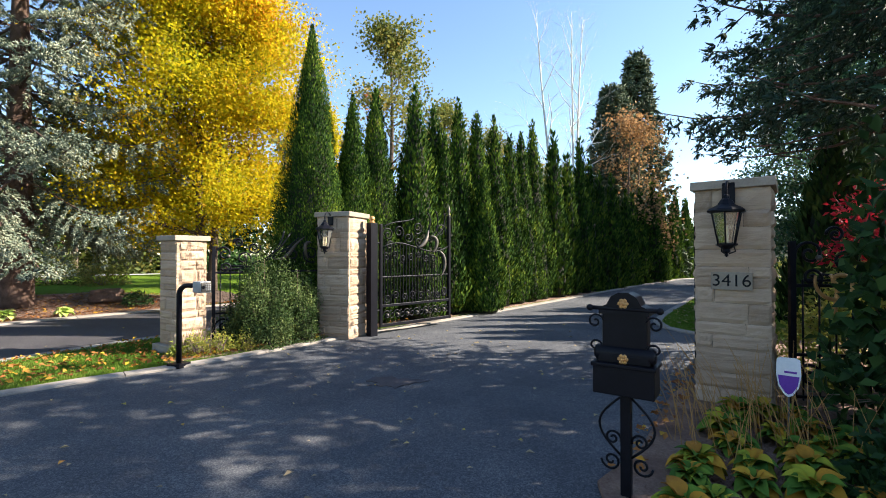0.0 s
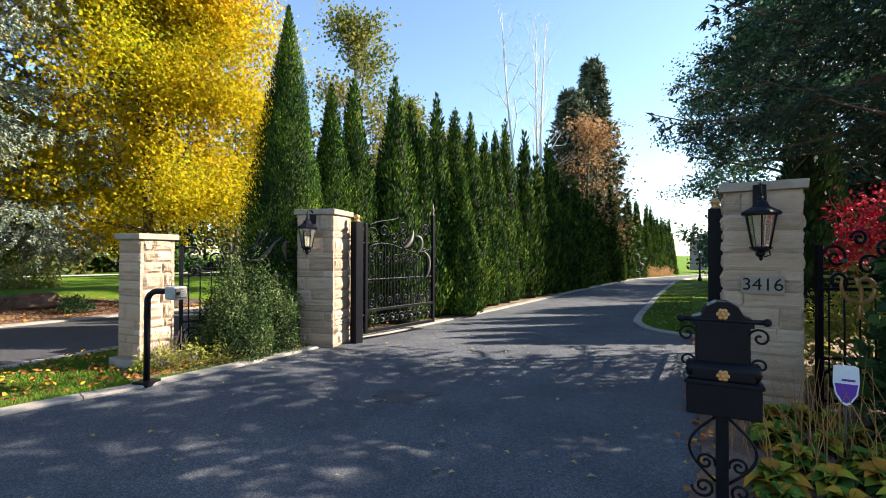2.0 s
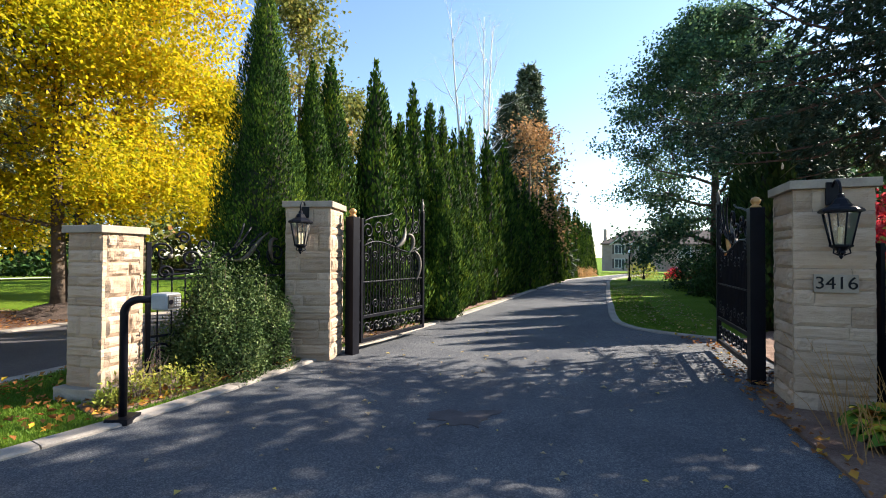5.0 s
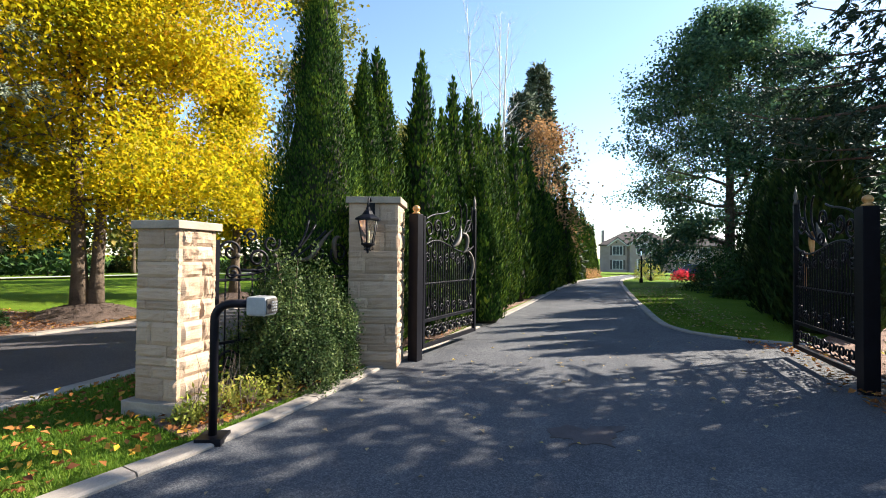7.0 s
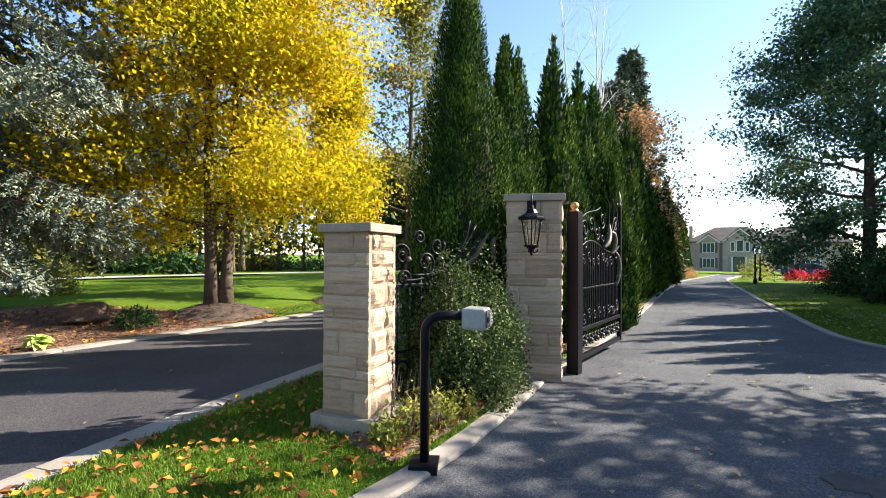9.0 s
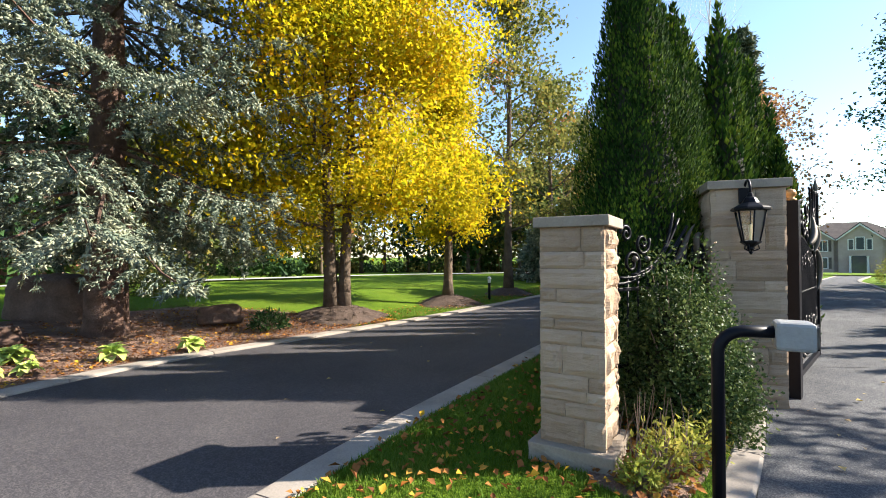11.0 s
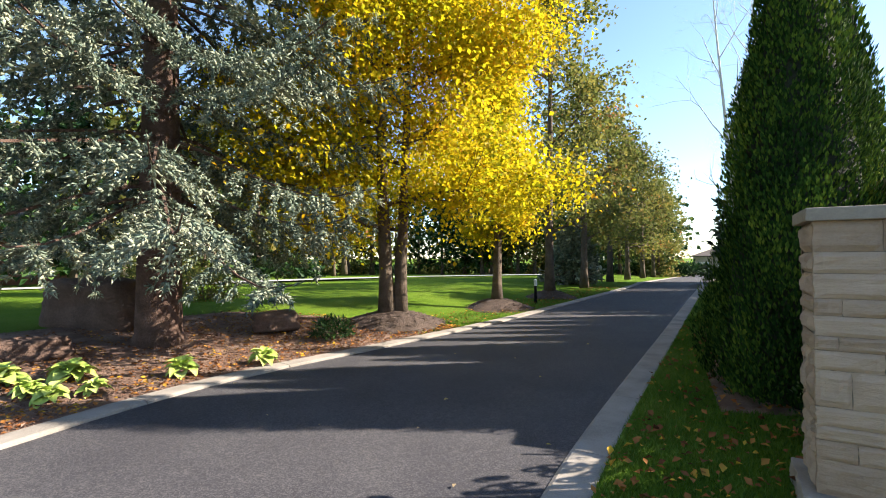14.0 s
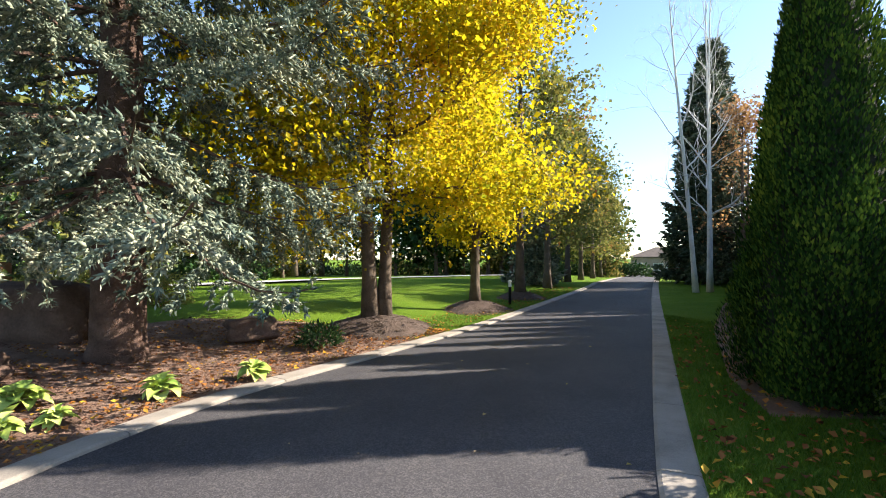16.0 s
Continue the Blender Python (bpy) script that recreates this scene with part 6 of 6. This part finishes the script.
def big_house():
    root = thing("house", pose(50.8, 74.2, -1.2, 0, 0, -41), "two-storey beige brick house with gables and brown hipped roof", "house")
    part("wall", prism(0, 10.6, 0, 9, 0, 5.1), M_BEIGE, root)
    part("wall", prism(10.6, 22, 1.2, 10, 0, 4.9), M_BEIGE, root)
    part("wall", prism(5.2, 10.0, -0.9, 0.02, 0, 5.0), M_BEIGE, root)
    part("wall", prism(1.6, 4.7, -0.5, 0.02, 0, 5.0), M_BEIGE, root)
    part("roof", hip_roof(0, 12.6, 0, 9, 5.1, 2.6, 4.0), M_SHINGLE, root)
    part("roof", hip_roof(9.5, 22, 1.2, 10, 4.9, 2.7, 4.0), M_SHINGLE, root)
    part("gable_wall", gable_wall(5.2, 10.0, -0.9, 3, 5.0, 2.2), M_BEIGE, root)
    part("gable_roof", gable(5.2, 10.0, -0.9, 4, 5.05, 2.35), M_SHINGLE, root)
    part("gable_trim", gable(5.25, 9.95, -0.98, -0.9, 5.0, 2.2, 0.28), M_TRIM, root, "white gable trim")
    part("gable_wall", gable_wall(1.6, 4.7, -0.5, 3, 5.0, 1.3), M_BEIGE, root)
    part("gable_roof", gable(1.6, 4.7, -0.5, 3.5, 5.05, 1.45), M_SHINGLE, root)
    part("gable_trim", gable(1.65, 4.65, -0.58, -0.5, 5.0, 1.3, 0.28), M_TRIM, root, "white gable trim")
    part("chimney", prism(0.1, 0.65, 2, 2.8, 4.5, 7.9), M_BEIGE, root)
    house_window(root, 3.15, -0.5, 3.2, 1.7, 1.6, 3, True)
    house_window(root, 3.15, -0.5, 0.6, 1.7, 1.6, 3, True)
    for x, w in ((6.6, 0.55), (7.6, 0.9), (8.6, 0.55)):
        house_window(root, x, -0.9, 3.4, w, 1.5 if w < 0.8 else 1.8, 1)
    part("porch", prism(6.6, 8.3, -1.0, -0.85, 0, 2.5), M_PANE, root, "dark arched porch")
    for x in (6.5, 8.4):
        bm = bmesh.new()
        lathe(bm, [(0.18, 0), (0.15, 0.2), (0.13, 2.3), (0.18, 2.5)], 10, (x, -1.15))
        part("column", bm, M_TRIM, root)
    house_window(root, 13.8, 1.2, 2.9, 1.8, 1.9, 3)
    house_window(root, 17.2, 1.2, 2.9, 1.8, 1.6, 3)
    house_window(root, 13.8, 1.2, 0.5, 2.2, 1.6, 3)
    house_window(root, 17.2, 1.2, 0.5, 1.8, 1.5, 3)
    bal = part("balcony", prism(12.6, 15.2, -0.1, 1.2, 2.5, 2.7), M_TRIM, root, "white balcony")
    for i in range(14):
        part("baluster", prism(12.65 + 0.19 * i, 12.7 + 0.19 * i, -0.08, -0.03, 2.7, 3.5), M_TRIM, bal)
    part("handrail", prism(12.6, 15.2, -0.1, 0.0, 3.5, 3.58), M_TRIM, bal)
    return root


def small_house(m, w, d, h, mat, label):
    root = thing("house", m, label, "house")
    part("wall", prism(0, w, 0, d, -0.5, h), mat, root)
    part("roof", hip_roof(0, w, 0, d, h, 1.9, d / 2), M_SHINGLE, root)
    n = int(w / 3.2)
    for i in range(n):
        house_window(root, w * (i + 0.5) / n, 0.0, 0.8, 1.6, 1.3, 2)
    part("door", prism(w * 0.5 - 0.5, w * 0.5 + 0.5, -0.05, 0.05, 0, 2.1), M_TRIM, root)
    return root


sheet("asphalt_patch", [(-0.6 + (0.3 + 0.1 * math.sin(3 * a + 1) + 0.05 * math.sin(7 * a)) * math.cos(a), 5.3 + (0.2 + 0.06 * math.sin(4 * a) + 0.04 * math.sin(9 * a)) * math.sin(a)) for a in (2 * math.pi * i / 30 for i in range(30))], 0.008, 0.03, M_PATCH, "reddish worn patch in the asphalt drive", "road patch")
big_house()
small_house(pose(41.0, 88.0, -1.75, 0, 0, -31), 13, 9, 3.4, M_BEIGE, "low grey house at the end of the drive")
small_house(pose(-36.0, 26.0, 0.2, 0, 0, 46), 11, 8, 2.9, M_REDBRICK, "red brick bungalow behind the spruce")


def lamp_post(x, y, h, label="black garden lamp post with a lantern head on the lawn edge"):
    root = thing("lamp_post", pose(x, y, land(x, y)), label, "lamp post", "lamp posts along the drive")
    bm = bmesh.new()
    lathe(bm, [(0.11, -0.05), (0.1, 0.2), (0.05, 0.28), (0.04, h - 0.6), (0.06, h - 0.58), (0.03, h - 0.5)], 10)
    part("post", bm, M_IRON, root)
    bm = bmesh.new()
    lathe(bm, [(0.06, h - 0.5), (0.12, h - 0.2), (0.115, h - 0.19)], 6)
    part("glass", bm, M_GLASS, root)
    bm = bmesh.new()
    lathe(bm, [(0.16, h - 0.2), (0.15, h - 0.17), (0.05, h - 0.06), (0.015, h)], 6)
    part("roof", bm, M_IRON, root)
    return root


lamp_post(16.5, 24.2, 2.1)
lamp_post(23.0, 30.6, 2.4)


def car(m, mat, label):
    """A saloon car: lower body, cabin, wheels, panes and lights."""
    root = thing("parked_car", m, label, "car")
    def side(profile, w, ins):
        bm = bmesh.new()
        f = [bm.verts.new((x, -w / 2 + ins * z, z)) for x, z in profile]
        g = [bm.verts.new((x, w / 2 - ins * z, z)) for x, z in profile]
        bm.faces.new(f)
        bm.faces.new(g[::-1])
        for i in range(len(f)):
            bm.faces.new((f[i], f[(i + 1) % len(f)], g[(i + 1) % len(f)], g[i]))
        bmesh.ops.recalc_face_normals(bm, faces=bm.faces[:])
        bmesh.ops.bevel(bm, geom=bm.edges[:], offset=0.04, segments=2, affect="EDGES")
        return bm
    part("body", side([(-2.2, 0.28), (2.2, 0.28), (2.25, 0.6), (2.1, 0.78), (1.0, 0.92), (-1.5, 0.95), (-2.15, 0.9), (-2.25, 0.6)], 1.75, 0.02), mat, root, smooth=True)
    part("cabin", side([(-1.55, 0.93), (1.0, 0.9), (0.35, 1.38), (-0.9, 1.42)], 1.65, 0.1), mat, root, smooth=True)
    part("window", side([(-1.4, 0.97), (0.85, 0.96), (0.3, 1.33), (-0.85, 1.36)], 1.67, 0.1), M_PANE, root)
    for x in (-1.35, 1.4):
        for y in (-0.78, 0.78):
            bm = bmesh.new()
            tube(bm, [(x, y - 0.1, 0.31), (x, y + 0.1, 0.31)], 0.31, 18)
            w = part("wheel", bm, M_IRON, root)
            bm = bmesh.new()
            tube(bm, [(x, y - 0.11, 0.31), (x, y + 0.11, 0.31)], 0.19, 14)
            part("rim", bm, M_SILVER, w)
    for y in (-0.6, 0.6):
        bm = bmesh.new()
        box(bm, 2.1, y - 0.2, 0.6, 2.24, y + 0.2, 0.74, 0.03)
        part("headlight", bm, M_WHITE, root)


M_CARWHITE = surface("white_car_paint", [(0.3, (0.6, 0.6, 0.6)), (0.7, (0.7, 0.7, 0.7))], 1.0, 0.25, 20.0, 0.0, 0.001, spec=0.6)
M_CARBLUE = surface("dark_blue_car_paint", [(0.3, (0.03, 0.05, 0.12)), (0.7, (0.05, 0.07, 0.16))], 1.0, 0.25, 20.0, 0.0, 0.001, spec=0.6)
car(pose(7.2, 47.2, land(7.2, 47.2) + 0.37, 0, 0, 40), M_CARWHITE, "white saloon parked on the pale side drive")
car(pose(34.5, 37.0, land(34.5, 37.0), 0, 0, -45), M_CARBLUE, "dark blue car parked before the house")
shrub("yellow_bush", 510, pose(24.0, 31.9, land(24, 32)), (1.1, 1.1, 1.55), 2600, 0.1, M_SPARSE_GREEN, "bright yellow-green bush on the lawn before the house", "bush")
for _i in range(5):
    _x, _y = 26.6 + 1.1 * _i, 31.2 - 1.0 * _i
    shrub("red_bush", 520 + _i, pose(_x, _y, land(_x, _y)), (0.8, 0.7, 0.75), 1500, 0.1, M_RED, "low bright red flowering bush on the lawn", "bush", "red bushes before the house", 12)
for _i in range(5):
    _x, _y = 17.6 + 1.4 * _i, 32.0 + 1.55 * _i
    shrub("rusty_plant", 530 + _i, pose(_x, _y, land(_x, _y)), (0.9, 0.7, 0.75), 1200, 0.1, M_RUST, "low rusty orange plants at the end of the hedge", "plant", "rusty plants along the hedge", 12)
